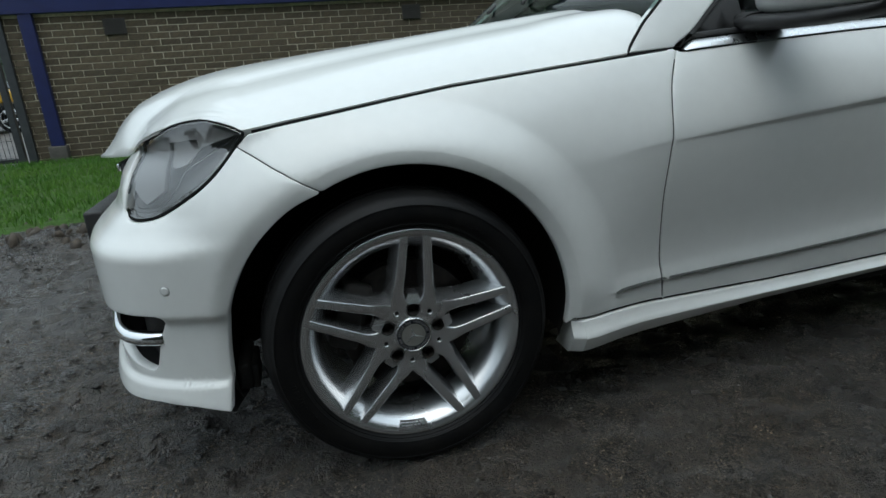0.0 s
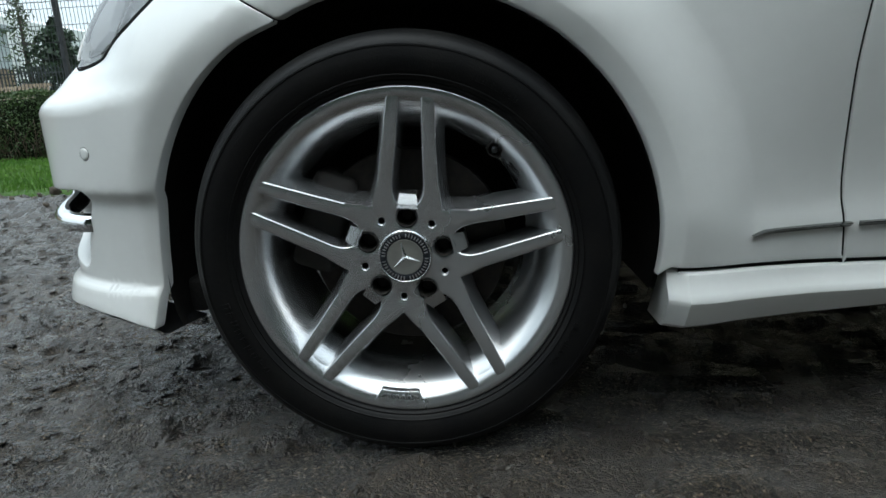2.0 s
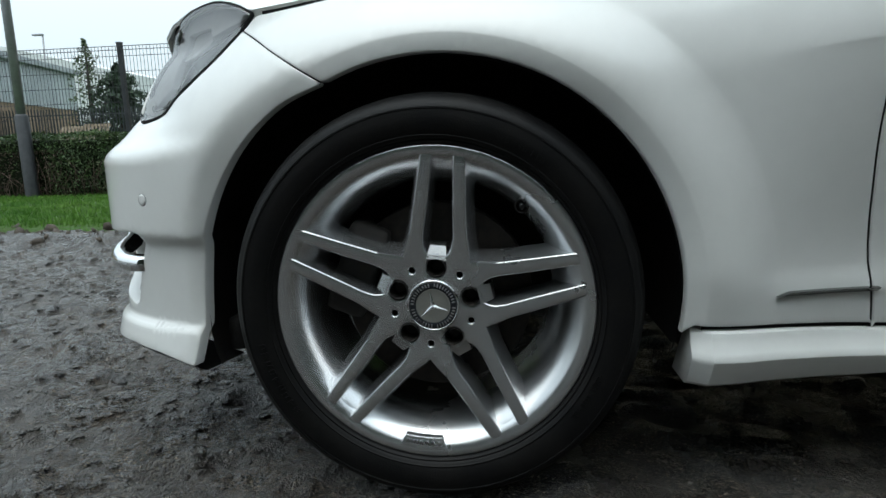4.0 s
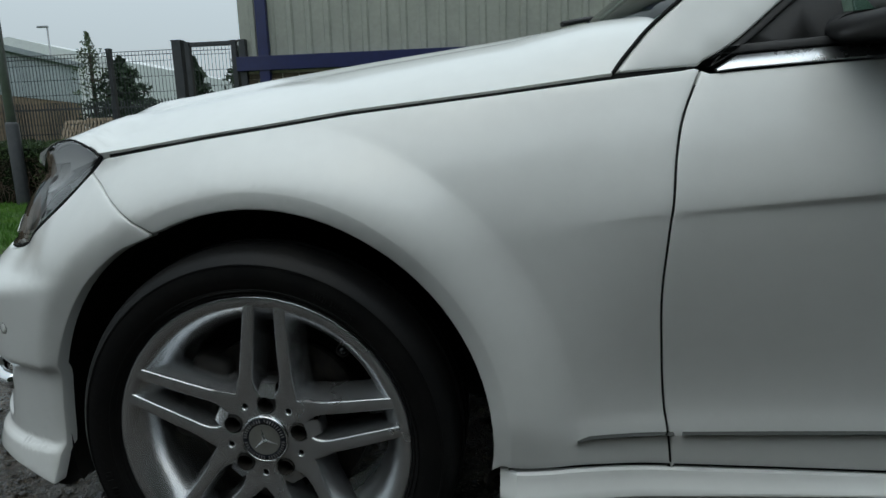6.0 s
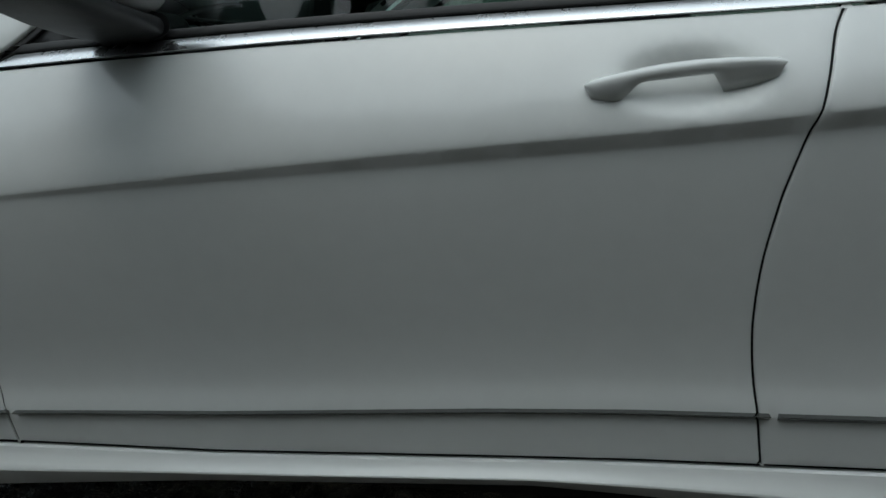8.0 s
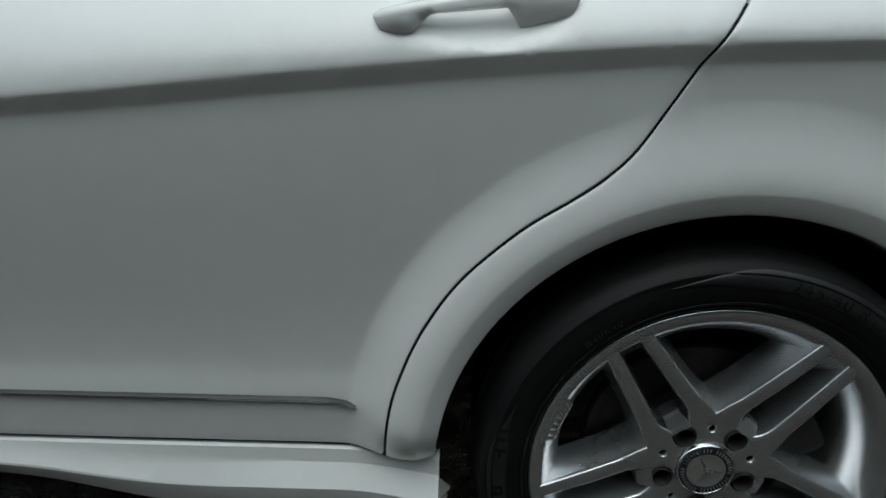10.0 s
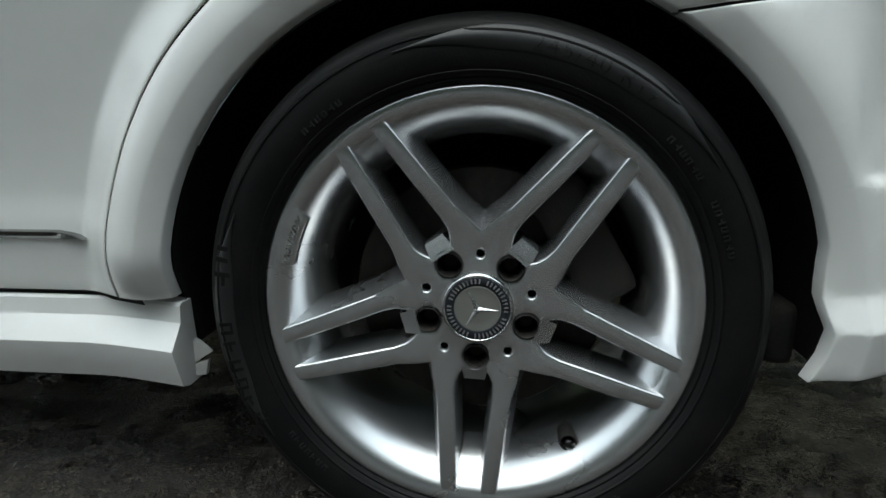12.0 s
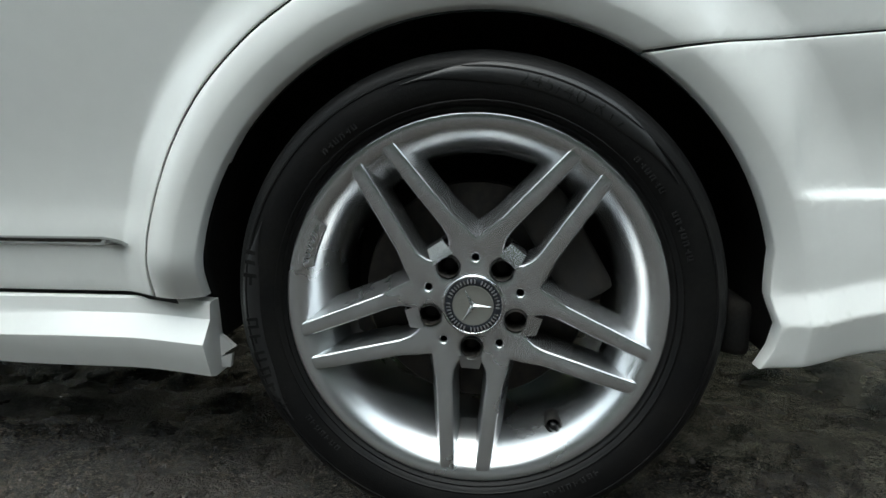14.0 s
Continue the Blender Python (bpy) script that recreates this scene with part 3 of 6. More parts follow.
    # headlamp: dark bowl, reflectors, a clear cover
    outline = [p for p in lamp_low if p[0] > -0.668] + [p for p in lamp_top[::-1][:-1] if p[0] > -0.672]
    lamp = empty("headlamp", "", "")
    for key in ("label", "category"):
        if key in lamp:
            del lamp[key]
    lamp.parent = car
    bm = bmesh.new()
    plate(bm, outline, place, 0.016, 0.012, step=0.012, edge=0.003, drop=0.002, depth=0.012, flip=flip)
    cover = part("lamp_cover", bm, CLEAR, lamp, "clear headlamp cover")
    cover.visible_shadow = False
    bm = bmesh.new()
    def bowl(u, z, d, place=place):
        lo = lerp(u, [-0.87, -0.77, -0.70, -0.635, -0.58, -0.513, -0.442, -0.376, -0.331, -0.3005], [0.690, 0.668, 0.640, 0.612, 0.602, 0.609, 0.637, 0.677, 0.722, 0.7585])
        hi = lerp(u, [-0.87, -0.70, -0.536, -0.454, -0.391, -0.335, -0.3005], [0.706, 0.735, 0.763, 0.781, 0.787, 0.775, 0.7585])
        return place(u, z, 0.016 + d + 0.05 * step01(0, 0.06, min(z - lo, hi - z)))
    plate(bm, shrink(resample(outline, 0.012), 0.002), bowl, 0.014, 0.010, step=0.012, edge=0.002, drop=0.001, depth=0.004, flip=flip)
    part("lamp_bowl", bm, LAMPDARK, lamp, "dark grey headlamp housing", sharp=50)
    # satin brow, reflector coloured white for the sky it mirrors, light guide, dark seal
    brow = [(-0.312, 0.757), (-0.407, 0.733), (-0.414, 0.750), (-0.492, 0.746), (-0.498, 0.700), (-0.500, 0.655), (-0.560, 0.628), (-0.628, 0.655), (-0.650, 0.700), (-0.652, 0.737), (-0.536, 0.759), (-0.454, 0.777), (-0.391, 0.783), (-0.335, 0.771)]
    bm = bmesh.new()
    plate(bm, brow, lambda u, z, d, place=place: place(u, z, 0.008 + d + 0.15 * max(0, z - 0.72)), 0.02, 0.012, step=0.01, edge=0.002, drop=0.002, depth=0.014, flip=flip)
    part("lamp_brow", bm, BROW, lamp, "satin grey lamp brow", sharp=50)
    bm = bmesh.new()
    bright = smooth_line([(-0.486, 0.743), (-0.45, 0.748), (-0.416, 0.747), (-0.403, 0.737), (-0.423, 0.717), (-0.438, 0.703), (-0.474, 0.700)], 3, True)
    plate(bm, bright, lambda u, z, d, place=place: place(u, z, 0.006 + d + 0.35 * (z - 0.70)), 0.02, 0.012, step=0.01, edge=0.002, drop=0.002, depth=0.01, flip=flip)
    part("lamp_reflector", bm, LAMPWHITE, lamp, "lamp reflector coloured white for the sky it mirrors")
    bm = bmesh.new()
    add_tube(bm, [place(u, z, 0.012) for u, z in smooth_line([(-0.321, 0.750), (-0.38, 0.722), (-0.436, 0.694), (-0.460, 0.660), (-0.490, 0.636), (-0.525, 0.624), (-0.592, 0.620), (-0.612, 0.631)], 4)], 0.0013, 6)
    add_tube(bm, [place(u, z + 0.010, 0.010) for u, z in lamp_low[2:24]], 0.0010, 6)
    part("light_guide", bm, REFLECT, lamp, "thin bright light guide")
    bm = bmesh.new()
    ring = resample(outline, 0.012)
    add_tube(bm, [place(u, z, 0.004) for u, z in ring + ring[:1]], 0.0034, 6)
    part("lamp_seal", bm, SEAM, lamp, "black lamp seal")
    # white panel between lamp and grille
    bm = bmesh.new()
    plate(bm, [(-0.648, 0.618), (-0.668, 0.660), (-0.690, 0.700), (-0.705, 0.738), (-0.80, 0.722), (-0.88, 0.707), (-0.885, 0.68), (-0.76, 0.655), (-0.69, 0.632)], lambda u, z, d, place=place: place(u, z, d - 0.004), 0.03, 0.02, step=0.012, edge=0.003, drop=0.003, depth=0.02, flip=flip)
    part("lamp_surround", bm, PAINT, car, "white panel between headlamp and grille", sharp=50)

    # bumper inlet: dark pocket, a chrome blade, a lower mesh
    bm = bmesh.new()
    big = shrink(resample(fog_hole, 0.015), -0.012)
    plate(bm, big, lambda u, z, d, place=place: place(u, z, 0.055 + d), 0.03, 0.02, step=0.015, edge=0.003, drop=0.003, depth=-0.045, flip=flip)
    inlet = part("bumper_inlet", bm, PLASTIC, car, "black bumper inlet", sharp=40)
    bm = bmesh.new()
    rows = []
    for k in range(25):
        u = -0.522 - 0.225 * k / 24
        zc = 0.362 + 0.030 * (k / 24) - 0.010 * math.sin(math.pi * k / 24)
        out = -0.002 - 0.016 * math.sin(math.pi * min(1, k / 20))
        rows.append([bm.verts.new(place(u, zc + 0.016 * math.cos(q), 0.012 + out + 0.016 * math.sin(q))) for q in np.linspace(0, math.tau, 12, endpoint=False)])
    for q, r2 in zip(rows, rows[1:]):
        for i in range(12):
            bm.faces.new((q[i], r2[i], r2[(i + 1) % 12], q[(i + 1) % 12]))
    bm.faces.new(rows[0]); bm.faces.new(rows[-1][::-1])
    part("inlet_blade", bm, CHROME, inlet, "curved chrome blade")
    # dark chin under the bumper lip
    bm = bmesh.new()
    rows = []
    for k in range(28):
        u = -0.395 - 0.30 * k / 27
        z = lerp(u, [-0.70, -0.66, -0.545, -0.47, -0.393], [0.222, 0.222, 0.225, 0.219, 0.205])
        rows.append([bm.verts.new(place(u, z + a, d)) for a, d in ((0.004, 0.010), (-0.001, 0.008), (-0.010, 0.018), (-0.016, 0.030), (-0.016, 0.12))])
    for q, r2 in zip(rows, rows[1:]):
        for i in range(4):
            f = (q[i], q[i + 1], r2[i + 1], r2[i])
            bm.faces.new(f if not flip else f[::-1])
    part("bumper_chin", bm, PLASTIC, car, "dark grey chin under the bumper")
    # parking sensor
    c = place(-0.483, 0.474, 0.0003)
    dirn = (place(-0.483, 0.474, -0.02) - c).normalized()
    bm = bmesh.new()
    add_lathe(bm, [(0.0105, 0.004), (0.0105, 0.0), (0.0098, -0.0006)], 24)
    bmesh.ops.transform(bm, matrix=Matrix.Translation(c) @ dirn.to_track_quat("-Y", "Z").to_matrix().to_4x4(), verts=bm.verts)
    ring = part("parking_sensor", bm, SEAM, car, "round parking sensor")
    bm = bmesh.new()
    add_lathe(bm, [(0.0092, 0.002), (0.0092, -0.0006), (0.006, -0.0012), (0.0005, -0.0012)], 24)
    bmesh.ops.transform(bm, matrix=Matrix.Translation(c) @ dirn.to_track_quat("-Y", "Z").to_matrix().to_4x4(), verts=bm.verts)
    part("sensor_disc", bm, PAINT, ring)

    # door handles over hollows
    for u0, u1, z0, z1 in HANDLES:
        bm = bmesh.new()
        rows = []
        for k in range(33):
            f = k / 32
            u, z = u0 + (u1 - u0) * f, z0 + (z1 - z0) * f + 0.003 + 0.006 * math.sin(math.pi * f)
            gap = step01(0.16, 0.30, f) * (1 - step01(0.66, 0.72, f))
            out = 0.034 * min(1, math.sin(math.pi * min(max(f, 0.015), 0.985)) ** 0.42)
            back = 0.0 + gap * 0.019
            hgt = 0.0092 * (0.55 + 0.45 * math.sin(math.pi * f)) * (1 if 0.01 < f < 0.99 else 0.4)
            low = 0.023 * (1 - gap) * (math.sin(math.pi * f) ** 0.35 if 0 < f < 1 else 0)
            rows.append([bm.verts.new(place(u, z + a, d)) for a, d in ((hgt * 0.7, -back), (hgt, -out * 0.55), (hgt * 0.75, -out * 0.9), (0.0, -out), (-hgt * 0.8, -out * 0.86), (-hgt - low * 0.6, -max(out * 0.5, back)), (-hgt - low, -back))])
        for q, r2 in zip(rows, rows[1:]):
            for i in range(7):
                f = (q[i], r2[i], r2[(i + 1) % 7], q[(i + 1) % 7])
                bm.faces.new(f if not flip else f[::-1])
        bm.faces.new(rows[0]); bm.faces.new(rows[-1])
        handle = part("door_handle", bm, PAINT, car, "white curved door handle", sharp=60)

    # mirror: black foot and lower shell, white cap
    mirror = empty("door_mirror", "", "")
    for key in ("label", "category"):
        if key in mirror:
            del mirror[key]
    mirror.parent = car
    base = Vector((0.9, 0.10 if not flip else 2 * MID - 0.10, 0.9))
    s = -1 if not flip else 1

    def blob(sections, mat, nm, lab=""):
        bm = bmesh.new()
        rows = []
        for out, x0, x1, z0, z1 in sections:
            ring = []
            for q in np.linspace(0, math.tau, 20, endpoint=False):
                c, sn = math.cos(q), math.sin(q)
                c, sn = math.copysign(abs(c) ** 0.7, c), math.copysign(abs(sn) ** 0.7, sn)
                ring.append(bm.verts.new(((x0 + x1) / 2 + (x1 - x0) / 2 * c, base.y + s * out, (z0 + z1) / 2 + (z1 - z0) / 2 * sn)))
            rows.append(ring)
        for q, r2 in zip(rows, rows[1:]):
            for i in range(20):
                f = (q[i], q[(i + 1) % 20], r2[(i + 1) % 20], r2[i])
                bm.faces.new(f)
        bm.faces.new(rows[0]); bm.faces.new(rows[-1])
        bmesh.ops.recalc_face_normals(bm, faces=bm.faces)
        return part(nm, bm, mat, mirror, lab, sharp=60)
    blob([(-0.03, 0.818, 0.940, 0.872, 0.935), (-0.005, 0.815, 0.932, 0.874, 0.930), (0.02, 0.818, 0.93, 0.880, 0.926), (0.04, 0.815, 0.95, 0.884, 0.925)], PLASTIC, "mirror_foot", "black mirror foot")
    blob([(0.0, 0.816, 0.93, 0.886, 0.922), (0.03, 0.812, 0.940, 0.884, 0.922), (0.08, 0.812, 0.950, 0.884, 0.918), (0.15, 0.825, 0.958, 0.885, 0.917), (0.22, 0.845, 0.962, 0.889, 0.918), (0.28, 0.870, 0.962, 0.897, 0.920), (0.30, 0.89, 0.955, 0.905, 0.922)], PLASTIC, "mirror_shell", "black lower mirror shell")
    blob([(0.028, 0.852, 0.945, 0.923, 1.00), (0.034, 0.846, 0.950, 0.919, 1.03), (0.08, 0.835, 0.955, 0.916, 1.045), (0.15, 0.838, 0.960, 0.915, 1.05), (0.22, 0.855, 0.960, 0.916, 1.045), (0.28, 0.880, 0.960, 0.920, 1.02), (0.305, 0.90, 0.955, 0.93, 0.99)], PAINT, "mirror_cap", "white mirror cap")
    bm = bmesh.new()
    add_box(bm, 0.832, 0.842, *sorted((base.y + s * 0.10, base.y + s * 0.20)), 0.945, 0.953, bevel=0.003)
    part("mirror_slot", bm, GLOSS, mirror, "dark slot lamp in the mirror cap")
    bm = bmesh.new()
    add_box(bm, 0.957, 0.965, *sorted((base.y + s * 0.07, base.y + s * 0.25)), 0.935, 1.03, bevel=0.004)
    part("mirror_glass", bm, CHROME, mirror, "mirror glass")

    # pillars, roof rail and windows
    rail_out = smooth_line([(0.535, 0.8565), (0.564, 0.893), (0.612, 0.941), (0.78, 1.075), (1.0, 1.225), (1.25, 1.345), (1.6, 1.405), (2.0, 1.405), (2.4, 1.335), (2.75, 1.18), (3.0, 1.045), (3.12, 0.985)], 5)
    rail_in = smooth_line([(0.652, 0.869), (0.70, 0.897), (0.785, 0.968), (0.95, 1.093), (1.15, 1.225), (1.35, 1.315), (1.6, 1.360), (2.0, 1.36), (2.35, 1.295), (2.6, 1.17), (2.70, 1.05), (2.745, 0.94)], 5)
    bm = bmesh.new()
    plate(bm, rail_out + [(3.05, 0.975), (2.85, 0.955), (2.75, 0.930)] + rail_in[::-1] + [(0.645, 0.8625)], place, 0.03, 0.03, step=0.015, edge=0.004, drop=0.003, depth=0.03, flip=flip)
    part("pillar_rail", bm, PAINT, car, "white windscreen pillar and roof rail", sharp=50)
    # black tube drawn along the bonnet's open rear edge as the gap's shade
    bm = bmesh.new()
    add_tube(bm, [place(u - 0.0035, z, 0.0015) for u, z in rail_out[:16]], 0.0032, 6)
    part("bonnet_gap_shade", bm, SEAM, car, "black tube that stands for the dark gap behind the bonnet")
    trim_in = shrink(resample([p for p in rail_in] + belt_line(2.735, 0.68, 0.012), 0.02), 0.012)
    bm = bmesh.new()
    plate(bm, [p for p in rail_in] + belt_line(2.735, 0.68, 0.012), lambda u, z, d, place=place: place(u, z, d + 0.006), 0.06, 0.05, [trim_in], step=0.02, edge=0.002, drop=0.002, depth=0.02, flip=flip)
    part("window_seal", bm, PLASTIC, car, "black window seal", sharp=50)
    for poly, nm, mat in (([(0.70, 0.903), (0.79, 0.977), (0.835, 1.01), (0.845, 0.887), (0.70, 0.885)], "mirror_corner", PLASTIC),
                          ([(0.855, 0.888), (0.855, 1.022), (0.95, 1.088), (1.15, 1.215), (1.35, 1.303), (1.6, 1.347), (1.735, 1.353), (1.785, 0.905), (1.2, 0.893)], "front_window", TINT),
                          ([(1.80, 0.906), (1.75, 1.353), (2.0, 1.347), (2.33, 1.284), (2.42, 1.24), (2.47, 0.922)], "rear_window", TINT), ([(2.485, 0.923), (2.435, 1.232), (2.585, 1.16), (2.68, 1.05), (2.725, 0.945)], "quarter_window", TINT)):
        bm = bmesh.new()
        plate(bm, poly, lambda u, z, d, place=place: place(u, z, d + 0.012), 0.06, 0.06, step=0.03, edge=0.002, drop=0.001, depth=0.004, flip=flip)
        ob = part(nm, bm, mat, car, "green-tinted window glass" if mat is TINT else "black mirror corner piece")
        if mat is TINT:
            ob.visible_shadow = False
    # tail lamp
    bm = bmesh.new()
    plate(bm, smooth_line([(3.53, 0.68), (3.515, 0.80), (3.57, 0.885), (3.70, 0.88), (3.95, 0.86), (3.95, 0.70), (3.7, 0.67)], 4, True), place, 0.03, 0.03, step=0.02, edge=0.004, drop=0.003, depth=0.03, flip=flip)
    part("tail_lamp", bm, REDLENS, car, "red tail lamp")


# bonnet, roof, screens and boot lid over the car's whole width
def side_edge(x, z):
    return side(x, z).y


HOOD_X = [-0.70, -0.65, -0.62, -0.57, -0.50, -0.42, -0.35, -0.299, -0.1, 0.139, 0.391, 0.53, 0.70]
HOOD_YE = [0.66, 0.58, 0.50, 0.37, 0.24, 0.155, 0.110, 0.082, 0.070, 0.062, 0.060, 0.062, 0.07]
HOOD_ZE = [0.680, 0.692, 0.705, 0.727, 0.757, 0.778, 0.780, 0.763, 0.7895, 0.8205, 0.8435, 0.857, 0.868]
HOOD_ZC = [0.715, 0.768, 0.795, 0.825, 0.850, 0.870, 0.882, 0.889, 0.910, 0.932, 0.956, 0.966, 0.977]


def hood_ye(x):
    return side(x, gap_z(x)).y + 0.001 if x > -0.299 else lerp(x, HOOD_X, HOOD_YE)


def hood_z(x, y):
    ye, ze, zc = hood_ye(x), lerp(x, HOOD_X, HOOD_ZE), lerp(x, HOOD_X, HOOD_ZC)
    w = min(max((MID - abs(y - MID) - ye) / (MID - ye), 0), 1)
    dome = 0.010 * step01(0.30, 0.38, w) - 0.005 * step01(0.17, 0.30, w)
    return ze + (zc - ze) * (1 - (1 - w) ** lerp(x, [-0.5, -0.1, 0.139, 0.391, 0.52], [2.5, 4.2, 5.5, 6.6, 10.0])) + dome * step01(-0.62, -0.3, x)


bm = bmesh.new()
rows = []
ws = [0, 0.004, 0.012, 0.025, 0.05, 0.08, 0.11, 0.15, 0.19, 0.23, 0.27, 0.30, 0.33, 0.36, 0.39, 0.42, 0.46, 0.52, 0.6, 0.7, 0.8, 0.9, 1.0]
ws = ws + [2 - w for w in ws[-2::-1]]
lip = [side(u, z + 0.004, 0.001 - 0.012 * step01(0.45, 0.6, -u)) for u, z in lamp_top[1:]] + [Vector((-0.690, 0.62, 0.688)), Vector((-0.712, MID, 0.680))]
lip[0] = side(-0.2985, gap_z(-0.2985) + 0.0015, 0.001)
lip_y, lip_x, lip_z = [p.y for p in lip], [p.x for p in lip], [p.z for p in lip]
rear_x = lambda w: lerp(w, [0, 0.03, 0.06, 0.10, 0.2, 0.5, 1.0], [0.530, 0.565, 0.60, 0.615, 0.59, 0.52, 0.47])
y_first = lip_y[0]
for i in range(45):
    s = (i / 44) ** 1.25
    row = []
    for w in ws:
        m = min(w, 2 - w)
        yf = y_first + (MID - y_first) * m
        xf, zf = lerp(yf, lip_y, lip_x), lerp(yf, lip_y, lip_z)
        x = xf + (rear_x(m) - xf) * s
        ye = hood_ye(max(x, -0.2985))
        yr = ye + (MID - ye) * m
        y = yf + (yr - yf) * step01(0, 0.5, s) if m else ye
        z = hood_z(x, y)
        if m:
            z += (zf - hood_z(xf, yf)) * (1 - min(1, s / 0.22)) ** 2.2
        row.append(bm.verts.new((x, y if w <= 1 else 2 * MID - y, z)))
    rows.append(row)
for q, r in zip(rows, rows[1:]):
    for k in range(len(ws) - 1):
        bm.faces.new((q[k], r[k], r[k + 1], q[k + 1]))
edges = [e for e in bm.edges if e.is_boundary]
ex = bmesh.ops.extrude_edge_only(bm, edges=edges)
for v in ex["geom"]:
    if isinstance(v, bmesh.types.BMVert):
        rear = v.co.x > -0.285
        v.co.z -= 0.018 if rear else 0.006
        v.co.y += (0.014 if rear else 0.003) * (1 if v.co.y < MID else -1)
bmesh.ops.recalc_face_normals(bm, faces=bm.faces)
part("bonnet", bm, PAINT, car, "white bonnet with raised crease lines", sharp=55)


def sheet(name, sections, mat, label, drop=0.0):
    """A skin through cross sections; each is a list of points from one side to the other."""
    bm = bmesh.new()
    rows = [[bm.verts.new(p) for p in smooth_line(sec, 6)] for sec in smooth_rows(sections)]
    for q, r in zip(rows, rows[1:]):
        for k in range(len(q) - 1):
            bm.faces.new((q[k], r[k], r[k + 1], q[k + 1]))
    ex = bmesh.ops.extrude_edge_only(bm, edges=[e for e in bm.edges if e.is_boundary])
    for v in ex["geom"]:
        if isinstance(v, bmesh.types.BMVert):
            v.co.z -= 0.02
    bmesh.ops.recalc_face_normals(bm, faces=bm.faces)
    ob = part(name, bm, mat, car, label, sharp=55)
    return ob


def smooth_rows(sections):
    flat = [tuple(c for p in sec for c in p) for sec in sections]
    return [[tuple(f[i:i + 3]) for i in range(0, len(f), 3)] for f in smooth_line(flat, 5)]


def across(x, z, y0, zc, xc):
    """A cambered cross section from side to side."""
    return [(x + (xc - x) * f, y0 + (MID - y0) * g, z + (zc - z) * h) for f, g, h in ((0, 0, 0), (0.5, 0.3, 0.62), (0.85, 0.65, 0.92), (1, 1, 1))] + \
           [(x + (xc - x) * f, 2 * MID - (y0 + (MID - y0) * g), z + (zc - z) * h) for f, g, h in ((0.85, 0.65, 0.92), (0.5, 0.3, 0.62), (0, 0, 0))]


def rail_pt(u, z):
    p = side(u, z, 0.0)
    return p.x, p.z, p.y + 0.004


rails = [(1.27, 1.352), (1.6, 1.407), (2.0, 1.407), (2.38, 1.342)]
sheet("roof", [across(*rail_pt(u, z), z + 0.042, u + dx) for (u, z), dx in zip(rails, (-0.10, 0, 0, 0.08))], PAINT, "white roof")
sheet("windscreen", [across(*rail_pt(u, z), z + dz, u + dx) for (u, z), dz, dx in (((0.625, 0.95), 0.035, -0.13), ((0.80, 1.088), 0.04, -0.12), ((1.02, 1.237), 0.042, -0.11), ((1.25, 1.345), 0.042, -0.10))], TINT, "tinted windscreen").visible_shadow = False
sheet("rear_screen", [across(*rail_pt(u, z), z + 0.042, u + dx) for (u, z), dx in (((2.40, 1.335), 0.08), ((2.75, 1.18), 0.10), ((3.08, 1.005), 0.12))], TINT, "tinted rear window").visible_shadow = False
sheet("boot_lid", [across(3.11, 0.985, 0.16, 1.03, 3.22), across(3.40, 0.955, 0.17, 1.00, 3.48), across(3.60, 0.93, 0.22, 0.985, 3.735), across(3.63, 0.84, 0.24, 0.87, 3.765), across(3.63, 0.68, 0.24, 0.67, 3.78)], PAINT, "white boot lid")

# wiper shelf, grille, floor pan and cabin
bm = bmesh.new()
rows = [[bm.verts.new((lerp(t, [0, 0.5, 1], [0.60, 0.47, 0.60]) + dx, 0.12 + (2 * MID - 0.24) * t, lerp(t, [0, 0.5, 1], [0.935, 0.985, 0.935]) + dz)) for t in np.linspace(0, 1, 15)] for dx, dz in ((-0.02, -0.02), (0.07, -0.005))]
for k in range(14):
    bm.faces.new((rows[0][k], rows[1][k], rows[1][k + 1], rows[0][k + 1]))
part("wiper_shelf", bm, PLASTIC, car, "black shelf under the windscreen")
bm = bmesh.new()
for t in (0.0, 0.5):
    y = MID - 0.30 + t * 0.6
    add_tube(bm, [(0.50, y, 1.01), (0.58, y + 0.15, 1.045), (0.66, y + 0.42, 1.065)], 0.006, 6)
part("wiper", bm, PLASTIC, car, "black windscreen wipers")
bm = bmesh.new()
add_box(bm, -0.630, -0.54, 0.54, 2 * MID - 0.54, 0.575, 0.680, bevel=0.02)
part("grille", bm, PLASTIC, car, "black radiator grille")
bm = bmesh.new()
for z in (0.605, 0.65):
    add_box(bm, -0.640, -0.626, 0.56, 2 * MID - 0.56, z, z + 0.022, bevel=0.006)
part("grille_bar", bm, CHROME, car, "chrome grille bars")
bm = bmesh.new()
add_box(bm, -0.760, -0.708, 0.60, 2 * MID - 0.60, 0.455, 0.545, bevel=0.008)
part("plate_holder", bm, PLASTIC, car, "black plate holder on the front bumper")
bm = bmesh.new()
add_box(bm, -0.55, 3.6, 0.42, 2 * MID - 0.42, 0.20, 0.42, bevel=0.03)
add_box(bm, 0.40, 2.35, 0.10, 2 * MID - 0.10, 0.19, 0.30, bevel=0.02)
part("floor_pan", bm, LINER, car, "black underbody")
bm = bmesh.new()
add_box(bm, 0.60, 2.9, 0.14, 2 * MID - 0.14, 0.72, 0.80, bevel=0.03)
add_box(bm, 0.60, 0.95, 0.16, 2 * MID - 0.16, 0.74, 0.93, bevel=0.05)
